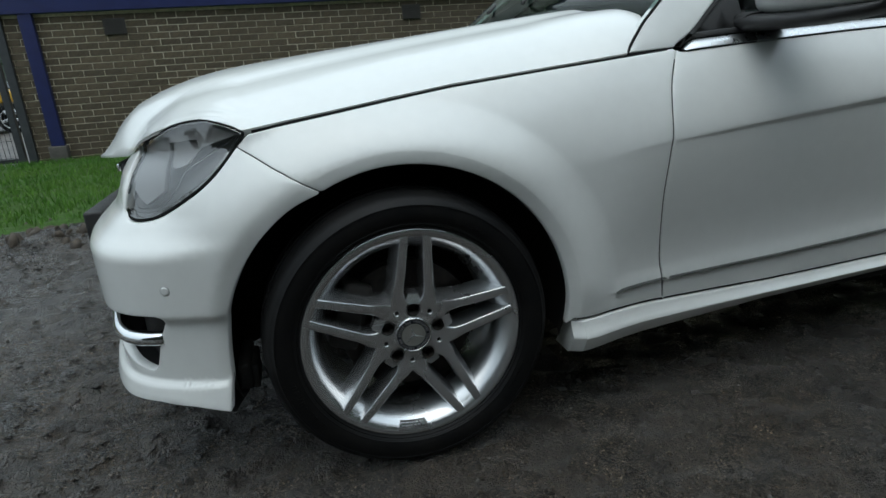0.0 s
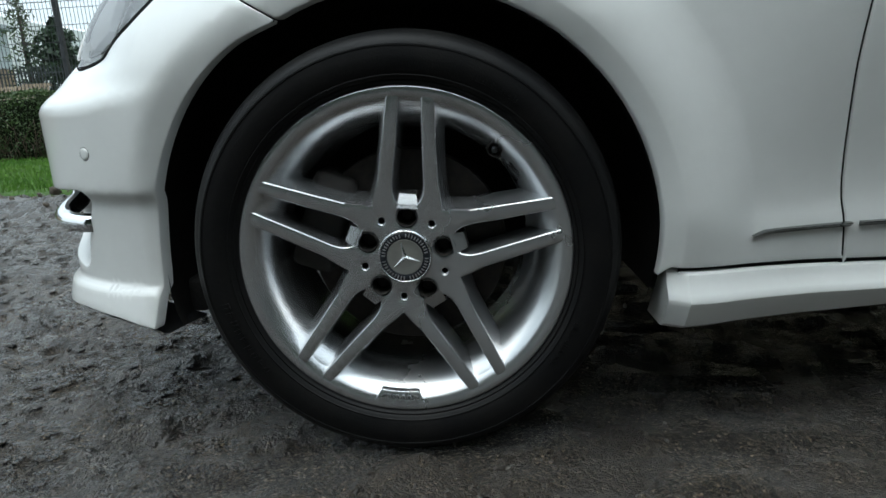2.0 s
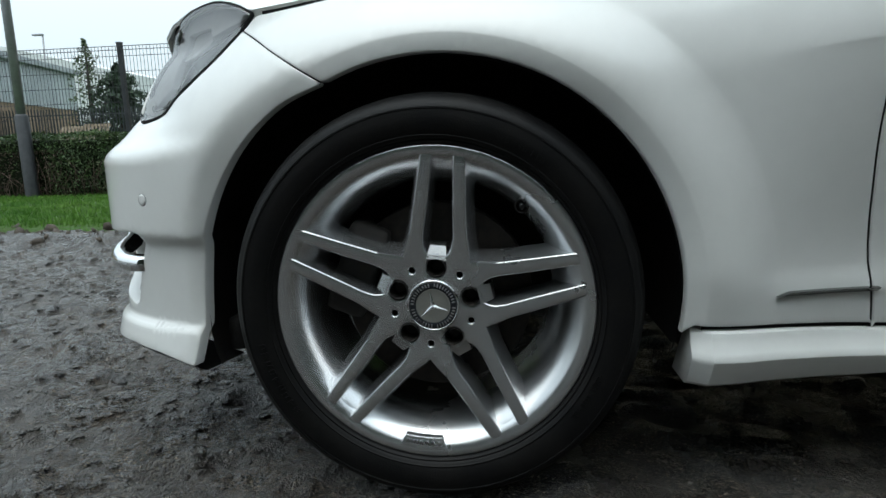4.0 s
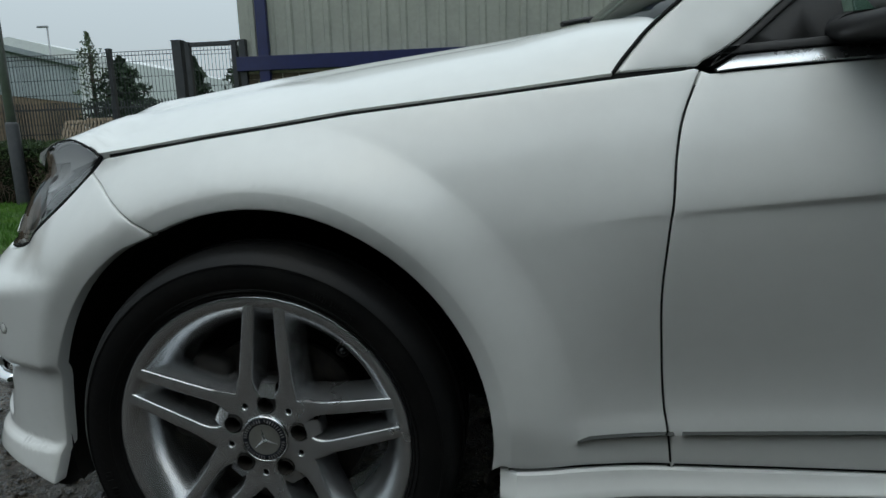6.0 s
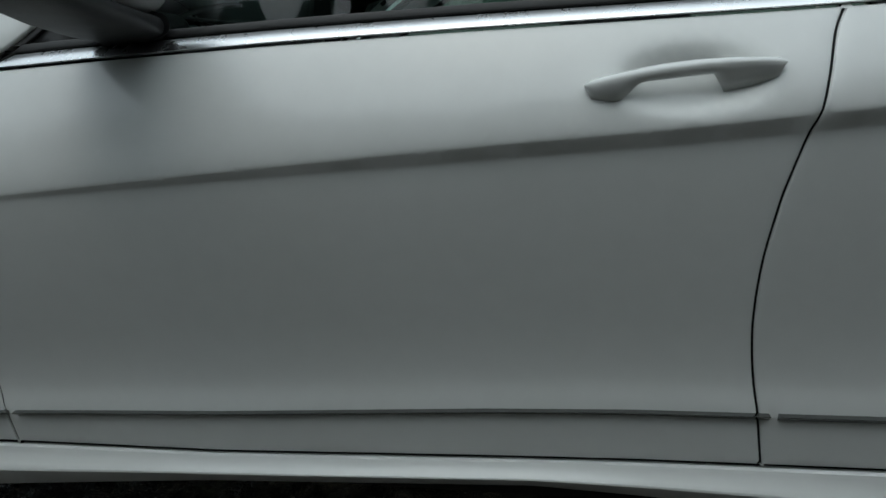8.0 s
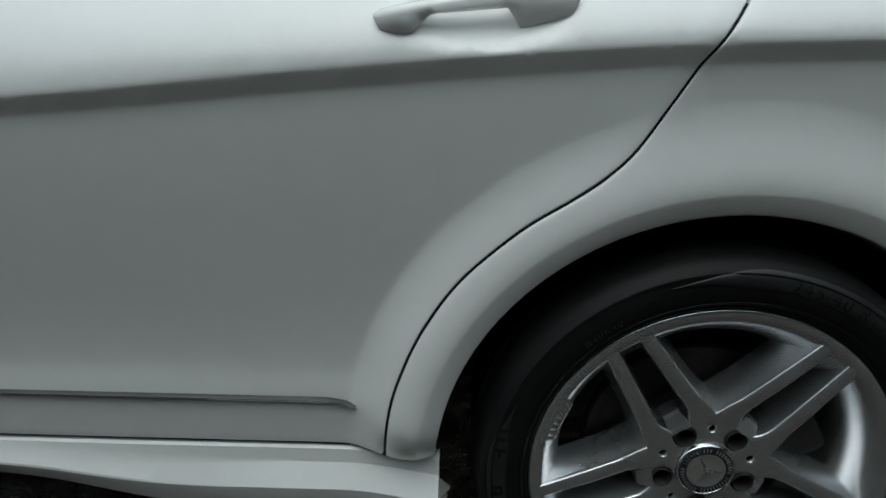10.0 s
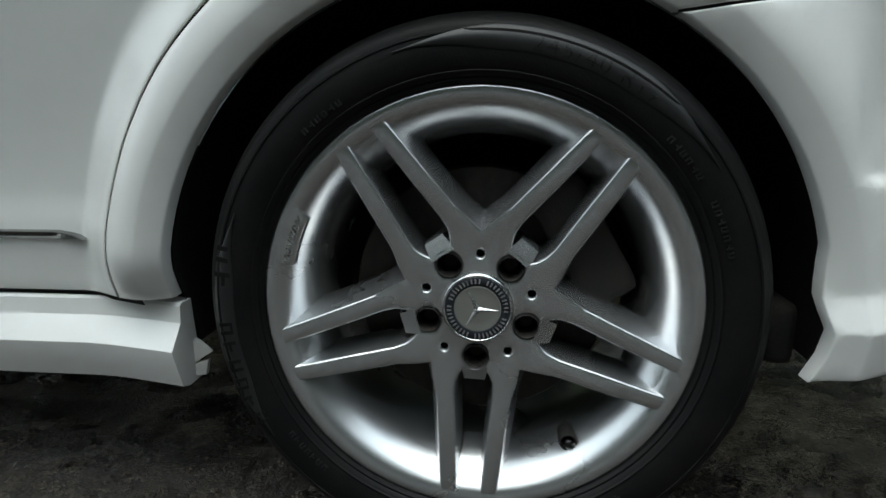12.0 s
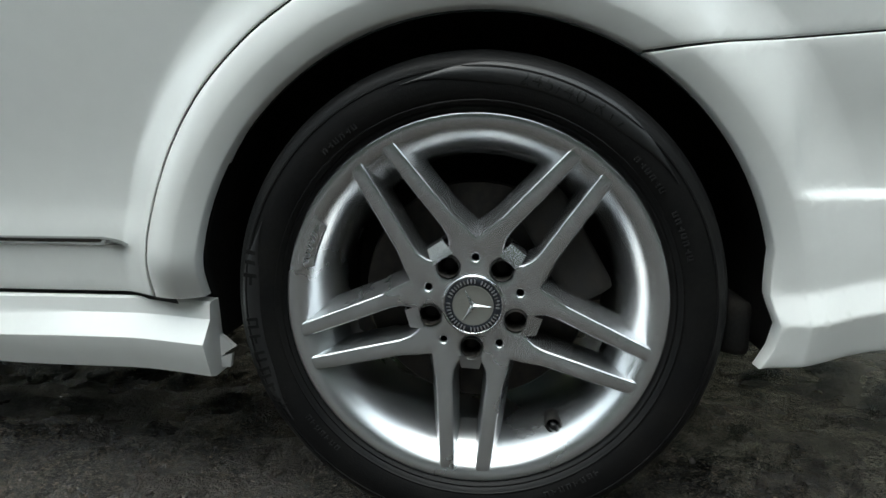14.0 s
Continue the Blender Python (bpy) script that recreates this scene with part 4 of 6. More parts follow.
for y in (0.28, 0.98):
    add_box(bm, 1.55, 1.70, y, y + 0.48, 0.75, 1.13, bevel=0.05)
    add_box(bm, 1.58, 1.68, y + 0.12, y + 0.36, 1.13, 1.28, bevel=0.04)
add_box(bm, 2.40, 2.62, 0.22, 2 * MID - 0.22, 0.75, 1.08, bevel=0.06)
part("cabin", bm, PLASTIC, car, "dark cabin with seats")
# ---- wheels ----
def spoke_outline():
    """The face of five twin spokes round a hub; each slot opens towards its bolt."""
    half = [(0.086 * math.cos(radians(36)), -0.086 * math.sin(radians(36))), (0.0855, -0.0480), (0.108, -0.0425), (0.231, -0.0315), (0.231, -0.0135),
            (0.150, -0.0180), (0.104, -0.0215), (0.090, -0.0205), (0.080, -0.0165), (0.0745, -0.0125), (0.0735, 0.0)]
    path = half + [(r, -t) for r, t in half[-2:0:-1]]
    pts = []
    for k in range(5):
        a = radians(72 * k)
        pts += [(r * math.cos(a) - t * math.sin(a), r * math.sin(a) + t * math.cos(a)) for r, t in path]
    return pts


def wheel_face(r):
    return lerp(r, [0.0, 0.07, 0.10, 0.15, 0.20, 0.222, 0.231], [0.0135, 0.0135, 0.0105, 0.005, 0.0012, 0.0002, 0.0030])


def ring_text(text, size, radius, middle, depth, y, spread):
    """Raised letters bent round the wheel, tops outwards; middle is in degrees."""
    cu = bpy.data.curves.new("letters", "FONT")
    cu.body, cu.size, cu.extrude, cu.align_x, cu.space_character = text, size, depth, "CENTER", spread
    tmp = new("letters", cu)
    me = tmp.to_mesh()
    bm = bmesh.new()
    bm.from_mesh(me)
    tmp.to_mesh_clear()
    bpy.data.objects.remove(tmp)
    bpy.data.curves.remove(cu)
    bmesh.ops.subdivide_edges(bm, edges=bm.edges, cuts=1)
    for v in bm.verts:
        a = radians(middle) - v.co.x / radius
        r = radius + v.co.y
        v.co = Vector((r * math.cos(a), y - v.co.z + 10 * max(0, r - 0.275) ** 2 * 4, r * math.sin(a)))
    return bm


CRESCENTS = {"front_wheel": (), "rear_wheel": ((34, 108), (158, 214))}
# middle in degrees, how many, height, radius, spacing in degrees, rubber
SIDE_MARKS = {"front_wheel": ((60, 8, 0.008, 0.2585, 2.0, RUBBER), (205, 9, 0.010, 0.2600, 3.0, RUBBER), (330, 8, 0.008, 0.2560, 2.2, RUBBER)),
              "rear_wheel": ((171, 2, 0.0190, 0.2690, 6.0, RUBBER), (197, 6, 0.0150, 0.2715, 4.6, RUBBER), (40, 6, 0.0060, 0.2560, 2.0, LETTER),
                             (22, 7, 0.0060, 0.2560, 2.0, LETTER), (222, 7, 0.0065, 0.2560, 2.0, LETTER), (300, 8, 0.0065, 0.2560, 2.2, LETTER), (128, 6, 0.0060, 0.2560, 2.0, LETTER))}


def build_wheel(name, spin, at, turned, size):
    w = empty(name, "", "")
    for key in ("label", "category"):
        if key in w:
            del w[key]
    w["label"] = "silver five twin-spoke alloy wheel with black tyre"
    w.parent = car
    w.matrix_basis = Matrix.Translation(at) @ (pose(0, 0, 0, 0, 0, 180) if turned else Matrix()) @ Matrix.Rotation(-radians(spin), 4, "Y") @ Matrix.Diagonal((size, 1, size, 1))
    # tyre
    bm = bmesh.new()
    prof = [(0.224, 0.012), (0.2355, 0.004), (0.2382, -0.001), (0.2408, -0.0035), (0.2430, -0.003), (0.2452, -0.006), (0.2525, -0.0105), (0.262, -0.0130), (0.273, -0.0135), (0.284, -0.011), (0.2845, -0.0122), (0.2865, -0.0118), (0.287, -0.0100),
            (0.293, -0.0055), (0.299, 0.001), (0.3035, 0.010), (0.3068, 0.021), (0.3088, 0.033), (0.3098, 0.046), (0.3060, 0.047), (0.3060, 0.056), (0.3122, 0.057), (0.3128, 0.085), (0.3070, 0.086), (0.3070, 0.095), (0.3128, 0.096), (0.3125, 0.13),
            (0.3070, 0.131), (0.3070, 0.14), (0.3115, 0.141), (0.3100, 0.175), (0.303, 0.195), (0.285, 0.208), (0.26, 0.212), (0.235, 0.205), (0.22, 0.19)]
    add_lathe(bm, prof, 128)
    tyre = part("tyre", bm, RUBBER, w, "black road tyre", sharp=40)
    bm = bmesh.new()
    add_lathe(bm, [(0.2470, -0.0045), (0.2475, -0.0096), (0.2490, -0.0099), (0.2495, -0.0065)], 96)
    part("rim_guard", bm, RUBBER, tyre)
    # smooth raised crescents carry the large marks; small marks stand nearer the rim
    for a0, a1 in CRESCENTS[name]:
        bm = bmesh.new()
        rows = []
        n = 44
        for k in range(n + 1):
            a = radians(spin_free(a0 + (a1 - a0) * k / n, spin))
            e = step01(0, 0.32, min(k, n - k) / n)
            r0, r1 = 0.2775 - 0.0105 * e, 0.2785 + 0.0130 * e
            ring = []
            for f, up in ((0, 0.0), (0.04, 0.0009), (0.5, 0.0010), (0.96, 0.0009), (1, 0.0)):
                r = r0 + (r1 - r0) * f
                ring.append(bm.verts.new((r * math.cos(a), lerp(r, [0.2525, 0.262, 0.273, 0.284, 0.2870, 0.293], [-0.0105, -0.0130, -0.0136, -0.0124, -0.0106, -0.0062]) - up, r * math.sin(a))))
            rows.append(ring)
        for q, r2 in zip(rows, rows[1:]):
            for i in range(4):
                bm.faces.new((q[i], q[i + 1], r2[i + 1], r2[i]))
        bmesh.ops.recalc_face_normals(bm, faces=bm.faces)
        part("sidewall_band", bm, LETTER, tyre, "smooth grey band on the sidewall")
    if name == "rear_wheel":
        bm = ring_text("245/40 R17", 0.0235, 0.2695, spin_free(66, spin), 0.0012, -0.0136, 1.18)
        part("size_marking", bm, RUBBER, tyre, "raised tyre size lettering", smooth=False)
    for mid, n, h, r0, gap, mat in SIDE_MARKS[name]:
        bm = bmesh.new()
        for k in range(n):
            a = radians(spin_free(mid, spin) + (k - (n - 1) / 2) * gap)
            m = Matrix.Rotation(-a, 4, "Y")
            y = lerp(r0 + h / 2, [0.2525, 0.262, 0.273, 0.284, 0.293], [-0.0108, -0.0132, -0.0138, -0.0122, -0.0062])
            hw = radians(gap) * r0 * 0.5
            add_box(bm, r0, r0 + h, y - 0.0012, y + 0.002, -hw * 0.66, -hw * 0.30, m)
            if k % 3 != 1:
                add_box(bm, r0, r0 + h, y - 0.0012, y + 0.002, hw * 0.25, hw * 0.60, m)
            lift = (0.0, 0.4, 0.8)[k % 3] * h
            add_box(bm, r0 + lift, r0 + lift + h * 0.2, y - 0.0012, y + 0.002, -hw * 0.35, hw * 0.4, m)
        tagged(part("sidewall_mark", bm, mat, tyre, "unreadable raised sidewall marks", smooth=False), kind="stuff")
    # rim
    bm = bmesh.new()
    add_lathe(bm, [(0.2320, 0.010), (0.2355, 0.0045), (0.2365, 0.0020), (0.2355, 0.0000), (0.2332, -0.0012), (0.2270, -0.0008), (0.2215, 0.0008), (0.2175, 0.0034), (0.2125, 0.0085), (0.2060, 0.0165), (0.1995, 0.0265), (0.1940, 0.0380), (0.1900, 0.0500), (0.1875, 0.0620), (0.1860, 0.0750), (0.1842, 0.17), (0.20, 0.185), (0.222, 0.195)], 128)
    rim = part("rim", bm, SILVER, w, "silver alloy rim", sharp=50)
    bm = bmesh.new()
    holes = [arc(0.057 * math.cos(radians(72 * k)), 0.057 * math.sin(radians(72 * k)), 0.0140, 0, 340, 17) for k in range(5)]
    holes += [arc(0.0605 * math.cos(radians(72 * k + 36)), 0.0605 * math.sin(radians(72 * k + 36)), 0.0046, 0, 330, 11) for k in range(5)]

    def face(a, b, d):
        r = math.hypot(a, b)
        return Vector((a, wheel_face(r) + d, b))
    plate(bm, spoke_outline(), face, 0.009, 0.009, holes, step=0.006, edge=0.0030, drop=0.0027, depth=0.0068)
    # deep flanks that spread as they fall away from the face
    flank = resample(spoke_outline(), 0.006)

    def in_slot(p):
        a = math.atan2(p[1], p[0])
        a -= radians(72) * round(a / radians(72))
        return math.hypot(*p) > 0.07 and abs(math.hypot(*p) * math.sin(a)) < 0.0225
    slot = [in_slot(p) for p in flank]
    rows = []
    for wide, steep, d in ((0.0, 0.0, 0.0062), (-0.0024, -0.0010, 0.014), (-0.0060, -0.0022, 0.026), (-0.0092, -0.0034, 0.042), (-0.0100, -0.0040, 0.056)):
        rows.append([])
        for p, q, inner in zip(shrink(flank, wide), shrink(flank, steep), slot):
            p = q if inner else p
            k = min(1, 0.226 / math.hypot(*p))
            rows[-1].append(bm.verts.new(face(p[0] * k, p[1] * k, d)))
    for q, r2 in zip(rows, rows[1:]):
        for i in range(len(q)):
            k = (i + 1) % len(q)
            bm.faces.new((q[k], q[i], r2[i], r2[k]))
    part("spokes", bm, SILVER, rim, "five pairs of silver spokes", sharp=35)
    # where each slot runs out into the rim, and the bright seat that falls from each bolt into its slot
    for k in range(5):
        m = Matrix.Rotation(-radians(72 * k), 4, "Y")
        for nm, pts in (("slot_ramp", ((0.2235, 0.0010, 0.0150), (0.2150, 0.0062, 0.0150), (0.2060, 0.0150, 0.0142), (0.1960, 0.0270, 0.0130), (0.1870, 0.0420, 0.0118), (0.1800, 0.0640, 0.0105))),
                        ("bolt_seat", ((0.0690, 0.0120, 0.0150), (0.0755, 0.0150, 0.0142), (0.0885, 0.0215, 0.0118), (0.0900, 0.0270, 0.0115), (0.0905, 0.0500, 0.0115)))):
            bm = bmesh.new()
            rows = [[bm.verts.new(m @ Vector((r, y, t * w))) for t in (-1, -0.33, 0.33, 1)] for r, y, w in pts]
            for q, r2 in zip(rows, rows[1:]):
                for i in range(3):
                    bm.faces.new((q[i], q[i + 1], r2[i + 1], r2[i]))
            part(nm, bm, SILVER, rim, smooth=nm == "slot_ramp")
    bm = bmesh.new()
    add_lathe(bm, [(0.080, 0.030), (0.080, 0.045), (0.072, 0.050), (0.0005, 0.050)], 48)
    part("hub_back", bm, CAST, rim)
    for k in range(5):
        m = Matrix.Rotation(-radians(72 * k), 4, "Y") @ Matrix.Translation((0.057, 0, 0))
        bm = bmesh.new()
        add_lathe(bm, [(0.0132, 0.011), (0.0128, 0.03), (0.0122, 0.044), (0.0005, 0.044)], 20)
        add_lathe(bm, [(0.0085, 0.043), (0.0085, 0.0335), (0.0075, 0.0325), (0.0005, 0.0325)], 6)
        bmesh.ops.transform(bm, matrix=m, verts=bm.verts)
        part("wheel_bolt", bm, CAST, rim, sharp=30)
    # centre cap
    bm = bmesh.new()
    add_lathe(bm, [(0.0395, 0.016), (0.0395, 0.011), (0.0385, 0.0085), (0.0372, 0.0078), (0.0360, 0.0082), (0.0355, 0.0095)], 64)
    cap = part("centre_cap", bm, CHROME, w, "round centre cap with a dark ring")
    bm = bmesh.new()
    add_lathe(bm, [(0.0358, 0.0095), (0.0350, 0.0085), (0.0262, 0.0080), (0.0258, 0.0085)], 64)
    part("cap_ring", bm, CAPDARK, cap)
    bm = bmesh.new()
    add_lathe(bm, [(0.0260, 0.0085), (0.0250, 0.0078), (0.0240, 0.0082), (0.015, 0.0076), (0.0004, 0.0072)], 64)
    part("cap_disc", bm, CAP, cap)
    bm = bmesh.new()
    for k in range(3):
        a = radians(17 + 120 * k)
        m = Matrix.Rotation(-a, 4, "Y")
        v = [bm.verts.new(m @ Vector(p)) for p in ((-0.002, 0.0079, -0.0045), (-0.002, 0.0079, 0.0045), (0.0235, 0.0079, 0.0), (0.0, 0.0050, 0.0))]
        bm.faces.new((v[0], v[3], v[2])); bm.faces.new((v[3], v[1], v[2])); bm.faces.new((v[0], v[1], v[3]))
    bmesh.ops.recalc_face_normals(bm, faces=bm.faces)
    part("cap_relief", bm, SATIN, cap, smooth=False)
    bm = bmesh.new()
    for k in range(44):
        if k % 11 == 10:
            continue
        a = math.tau * k / 44
        add_box(bm, 0.0285, 0.0335, 0.0074, 0.0084, -0.0009, 0.0009, Matrix.Rotation(a, 4, "Y") @ Matrix.Rotation(0.0, 4, "X"))
    part("cap_mark", bm, SATIN, cap, "small bright marks round the cap", smooth=False)
    # a plate level with the lip, its inner edge a dark step; the valve in its pocket
    bm = bmesh.new()
    pts = arc(0, 0, 0.2255, 170.2, 189.8, 12) + arc(0, 0, 0.2075, 187.6, 172.4, 12)
    plate(bm, pts, lambda a, b, d: Vector((a, lerp(math.hypot(a, b), [0.2075, 0.2255], [0.0040, -0.0012]) + d, b)), 0.01, 0.01, step=0.004, edge=0.001, drop=0.0008, depth=0.016)
    plaque = part("rim_plate", bm, SILVER, rim, "raised plate on the rim", sharp=40)
    bm = bmesh.new()
    for k in range(12):
        a = radians(173.2 + 13.6 * k / 11)
        lean = 0.45 if k < 5 else (-0.35 if k % 2 else 0.35)
        add_box(bm, -0.0046, 0.0046, -0.0016, 0.0006, -0.0008, 0.0008, Matrix.Rotation(-a, 4, "Y") @ Matrix.Translation((0.2165, 0.0014, 0)) @ Matrix.Rotation(lean, 4, "Y") @ Matrix.Rotation(0.28, 4, "Z"))
    part("plate_mark", bm, SATIN, plaque, "unreadable raised marks", smooth=False)
    at_valve = Matrix.Rotation(-radians(-37), 4, "Y") @ Matrix.Translation((0.1945, 0.030, 0))
    bm = bmesh.new()
    add_lathe(bm, [(0.0105, 0.022), (0.0105, -0.006), (0.0092, -0.0075), (0.0082, -0.004), (0.0080, 0.010), (0.0005, 0.010)], 20)
    bmesh.ops.transform(bm, matrix=at_valve, verts=bm.verts)
    pocket = part("valve_pocket", bm, LINER, rim, "dark valve pocket")
    bm = bmesh.new()
    add_lathe(bm, [(0.0052, 0.010), (0.0052, -0.007), (0.0042, -0.010), (0.0004, -0.0102)], 14)
    bmesh.ops.transform(bm, matrix=at_valve @ Matrix.Rotation(0.12, 4, "Z"), verts=bm.verts)
    part("valve", bm, GLOSS, pocket, "black valve cap")
    return w


def spin_free(angle, spin):
    return angle - spin


def build_brake(x, s):
    b = empty("brake", "", "")
    for key in ("label", "category"):
        if key in b:
            del b[key]
    b["label"] = "steel brake disc and caliper, darkened for the shade behind the spokes"
    b.parent = car
    y = 0.075 if s > 0 else 2 * MID - 0.075
    b.matrix_basis = Matrix.Translation((x, y, 0.312)) @ (Matrix() if s > 0 else pose(0, 0, 0, 0, 0, 180))
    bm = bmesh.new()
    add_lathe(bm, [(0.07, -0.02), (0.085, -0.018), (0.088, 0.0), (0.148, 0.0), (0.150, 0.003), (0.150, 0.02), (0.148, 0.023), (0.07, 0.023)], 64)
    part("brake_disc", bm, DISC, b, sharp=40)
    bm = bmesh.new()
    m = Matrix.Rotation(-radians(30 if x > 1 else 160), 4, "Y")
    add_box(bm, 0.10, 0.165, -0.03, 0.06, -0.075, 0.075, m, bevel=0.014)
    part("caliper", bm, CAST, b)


for x, spin, nm, size in ((0.0, 84.7, "front_wheel", 1.010), (2.76, 340.0, "rear_wheel", 1.0)):
    for s in (1, -1):
        build_wheel(nm, spin, (x, 0.0 if s > 0 else 2 * MID, 0.312), s < 0, size)
        build_brake(x, s)
# ---- ground ----
def wet_ground():
    """Dark gravelly tarmac with mud patches and wet, glossy hollows; grass soil past the verge."""
    m = bpy.data.materials.new("wet_gravel")
    m.use_nodes = True
    t, p = m.node_tree, m.node_tree.nodes["Principled BSDF"]
    N, link = t.nodes.new, t.links.new
    co = N("ShaderNodeTexCoord")

    def noise_tex(scale, detail=5, rough=0.6):
        n = N("ShaderNodeTexNoise")
        n.inputs["Scale"].default_value, n.inputs["Detail"].default_value, n.inputs["Roughness"].default_value = scale, detail, rough
        link(co.outputs["Object"], n.inputs["Vector"])
        return n.outputs["Fac"]

    def ramp(fac, a, ca, b, cb):
        r = N("ShaderNodeValToRGB")
        r.color_ramp.elements[0].position, r.color_ramp.elements[0].color = a, (*ca, 1)
        r.color_ramp.elements[1].position, r.color_ramp.elements[1].color = b, (*cb, 1)
        link(fac, r.inputs["Fac"])
        return r.outputs["Color"]

    def mix(fac, a, b, blend="MIX"):
        x = N("ShaderNodeMix")
        x.data_type, x.blend_type = "RGBA", blend
        if isinstance(fac, float):
            x.inputs["Factor"].default_value = fac
        else:
            link(fac, x.inputs["Factor"])
        link(a, x.inputs["A"])
        link(b, x.inputs["B"])
        return x.outputs["Result"]
    def voronoi(scale):
        v = N("ShaderNodeTexVoronoi")
        v.inputs["Scale"].default_value = scale
        link(co.outputs["Object"], v.inputs["Vector"])
        return v
    grit, pebble = voronoi(260), voronoi(105)
    base = ramp(noise_tex(2.2), 0.35, (0.042, 0.037, 0.032), 0.68, (0.084, 0.071, 0.056))
    mud = ramp(noise_tex(7.0), 0.4, (0.040, 0.032, 0.0245), 0.65, (0.080, 0.063, 0.046))
    col = mix(ramp(noise_tex(0.9, 4), 0.42, (0, 0, 0), 0.62, (1, 1, 1)), base, mud)
    sep = N("ShaderNodeSeparateColor")
    link(grit.outputs["Color"], sep.inputs["Color"])
    col = mix(1.0, col, ramp(sep.outputs["Red"], 0.0, (0.40, 0.40, 0.40), 1.0, (1.55, 1.55, 1.55)), "MULTIPLY")
    col = mix(1.0, col, ramp(sep.outputs["Green"], 0.93, (1, 1, 1), 0.97, (2.3, 2.25, 2.1)), "MULTIPLY")
    col = mix(1.0, col, ramp(noise_tex(22, 5, 0.65), 0.35, (0.70, 0.69, 0.68), 0.65, (1.25, 1.24, 1.22)), "MULTIPLY")
    link(col, p.inputs["Base Color"])
    wet = N("ShaderNodeMapRange")
    wet.inputs["From Min"].default_value, wet.inputs["From Max"].default_value = 0.40, 0.62
    wet.inputs["To Min"].default_value, wet.inputs["To Max"].default_value = 0.12, 0.36
    link(noise_tex(5.0, 5), wet.inputs["Value"])
    link(wet.outputs["Result"], p.inputs["Roughness"])
    p.inputs["Specular IOR Level"].default_value = 0.8
    p.inputs["Coat Weight"].default_value, p.inputs["Coat Roughness"].default_value = 0.9, 0.16
    add = N("ShaderNodeMath")
    add.operation = "MULTIPLY_ADD"
    link(noise_tex(38, 9, 0.74), add.inputs[0])
    add.inputs[1].default_value = 1.5
    more = N("ShaderNodeMath")
    more.operation = "MULTIPLY_ADD"
    link(grit.outputs["Distance"], more.inputs[0])
    more.inputs[1].default_value = 0.8
    link(pebble.outputs["Distance"], more.inputs[2])
    flip_sign = N("ShaderNodeMath")
    flip_sign.operation = "MULTIPLY"
    flip_sign.inputs[1].default_value = -0.9
    link(more.outputs["Value"], flip_sign.inputs[0])
    link(flip_sign.outputs["Value"], add.inputs[2])
    b = N("ShaderNodeBump")
    b.inputs["Strength"].default_value, b.inputs["Distance"].default_value = 0.85, 0.014
    link(add.outputs["Value"], b.inputs["Height"])
    link(b.outputs["Normal"], p.inputs["Normal"])
    link(b.outputs["Normal"], p.inputs["Coat Normal"])
    return m


def lattice(n=64, seed=3):
    return np.random.RandomState(seed).rand(n, n)


LAT = lattice()


def relief(x, y, scale):
    """Smooth random relief of 0 to 1, for arrays."""
    u, v = x * scale, y * scale
    i, j = np.floor(u).astype(int), np.floor(v).astype(int)
    f, g = u - i, v - j
    f, g = f * f * (3 - 2 * f), g * g * (3 - 2 * g)
    a, b = LAT[i % 64, j % 64], LAT[(i + 1) % 64, j % 64]
    c, d = LAT[i % 64, (j + 1) % 64], LAT[(i + 1) % 64, (j + 1) % 64]
    return (a * (1 - f) + b * f) * (1 - g) + (c * (1 - f) + d * f) * g


VERGE = 2.95          # where the grass begins


def smooth_np(a, b, x):
    t = np.clip((x - a) / (b - a), 0, 1)
    return t * t * (3 - 2 * t)


def ground_z(x, y):
    """Height of the ground, for arrays: flat under the car, a muddy bank and a low verge, rising far ground."""
    x, y = np.asarray(x, float), np.asarray(y, float)
    rough = 0.016 * (relief(x, y, 3.1) - 0.5) + 0.016 * (relief(x + 7, y, 9.3) - 0.5) + 0.026 * (relief(x * 0.7, y * 1.3 + 3, 19.0) ** 2 - 0.33) + 0.010 * (relief(x, y + 9, 41.0) - 0.5)
    near_wheels = np.minimum(1, np.minimum(np.hypot(x, y - 0.1), np.hypot(x - 2.76, y - 0.1)) / 0.5)
    z = rough * (0.25 + 0.75 * near_wheels) * (1 - 0.55 * smooth_np(0.0, 1.0, x)) - 0.002
    edge = VERGE + 0.22 * (relief(x, y * 0, 1.3) - 0.5) + 0.10 * (relief(x, y * 0 + 4, 5.0) - 0.5)
    bank = np.exp(-((y - edge + 0.28) / 0.16) ** 2)
    z = z + 0.055 * bank * (0.4 + 1.2 * relief(x, y, 6.0)) + 0.06 * smooth_np(edge - 0.07, edge + 0.05, y) * (1 - smooth_np(6.75, 6.9, y))
    return z + 0.95 * smooth_np(16.5, 23.0, y) - 0.0


def spread(lo, hi, fine, grow, limit):
    """Grid lines: even between lo and hi, then ever wider."""
    v = list(np.arange(lo, hi + fine / 2, fine))
    d, out = fine, [v[-1]]
    while out[-1] < limit:
        d *= grow
        out.append(out[-1] + d)
    d, low = fine, [v[0]]
    while low[-1] > -limit:
        d *= grow
        low.append(low[-1] - d)
    return np.array(low[:0:-1] + v + out[1:])


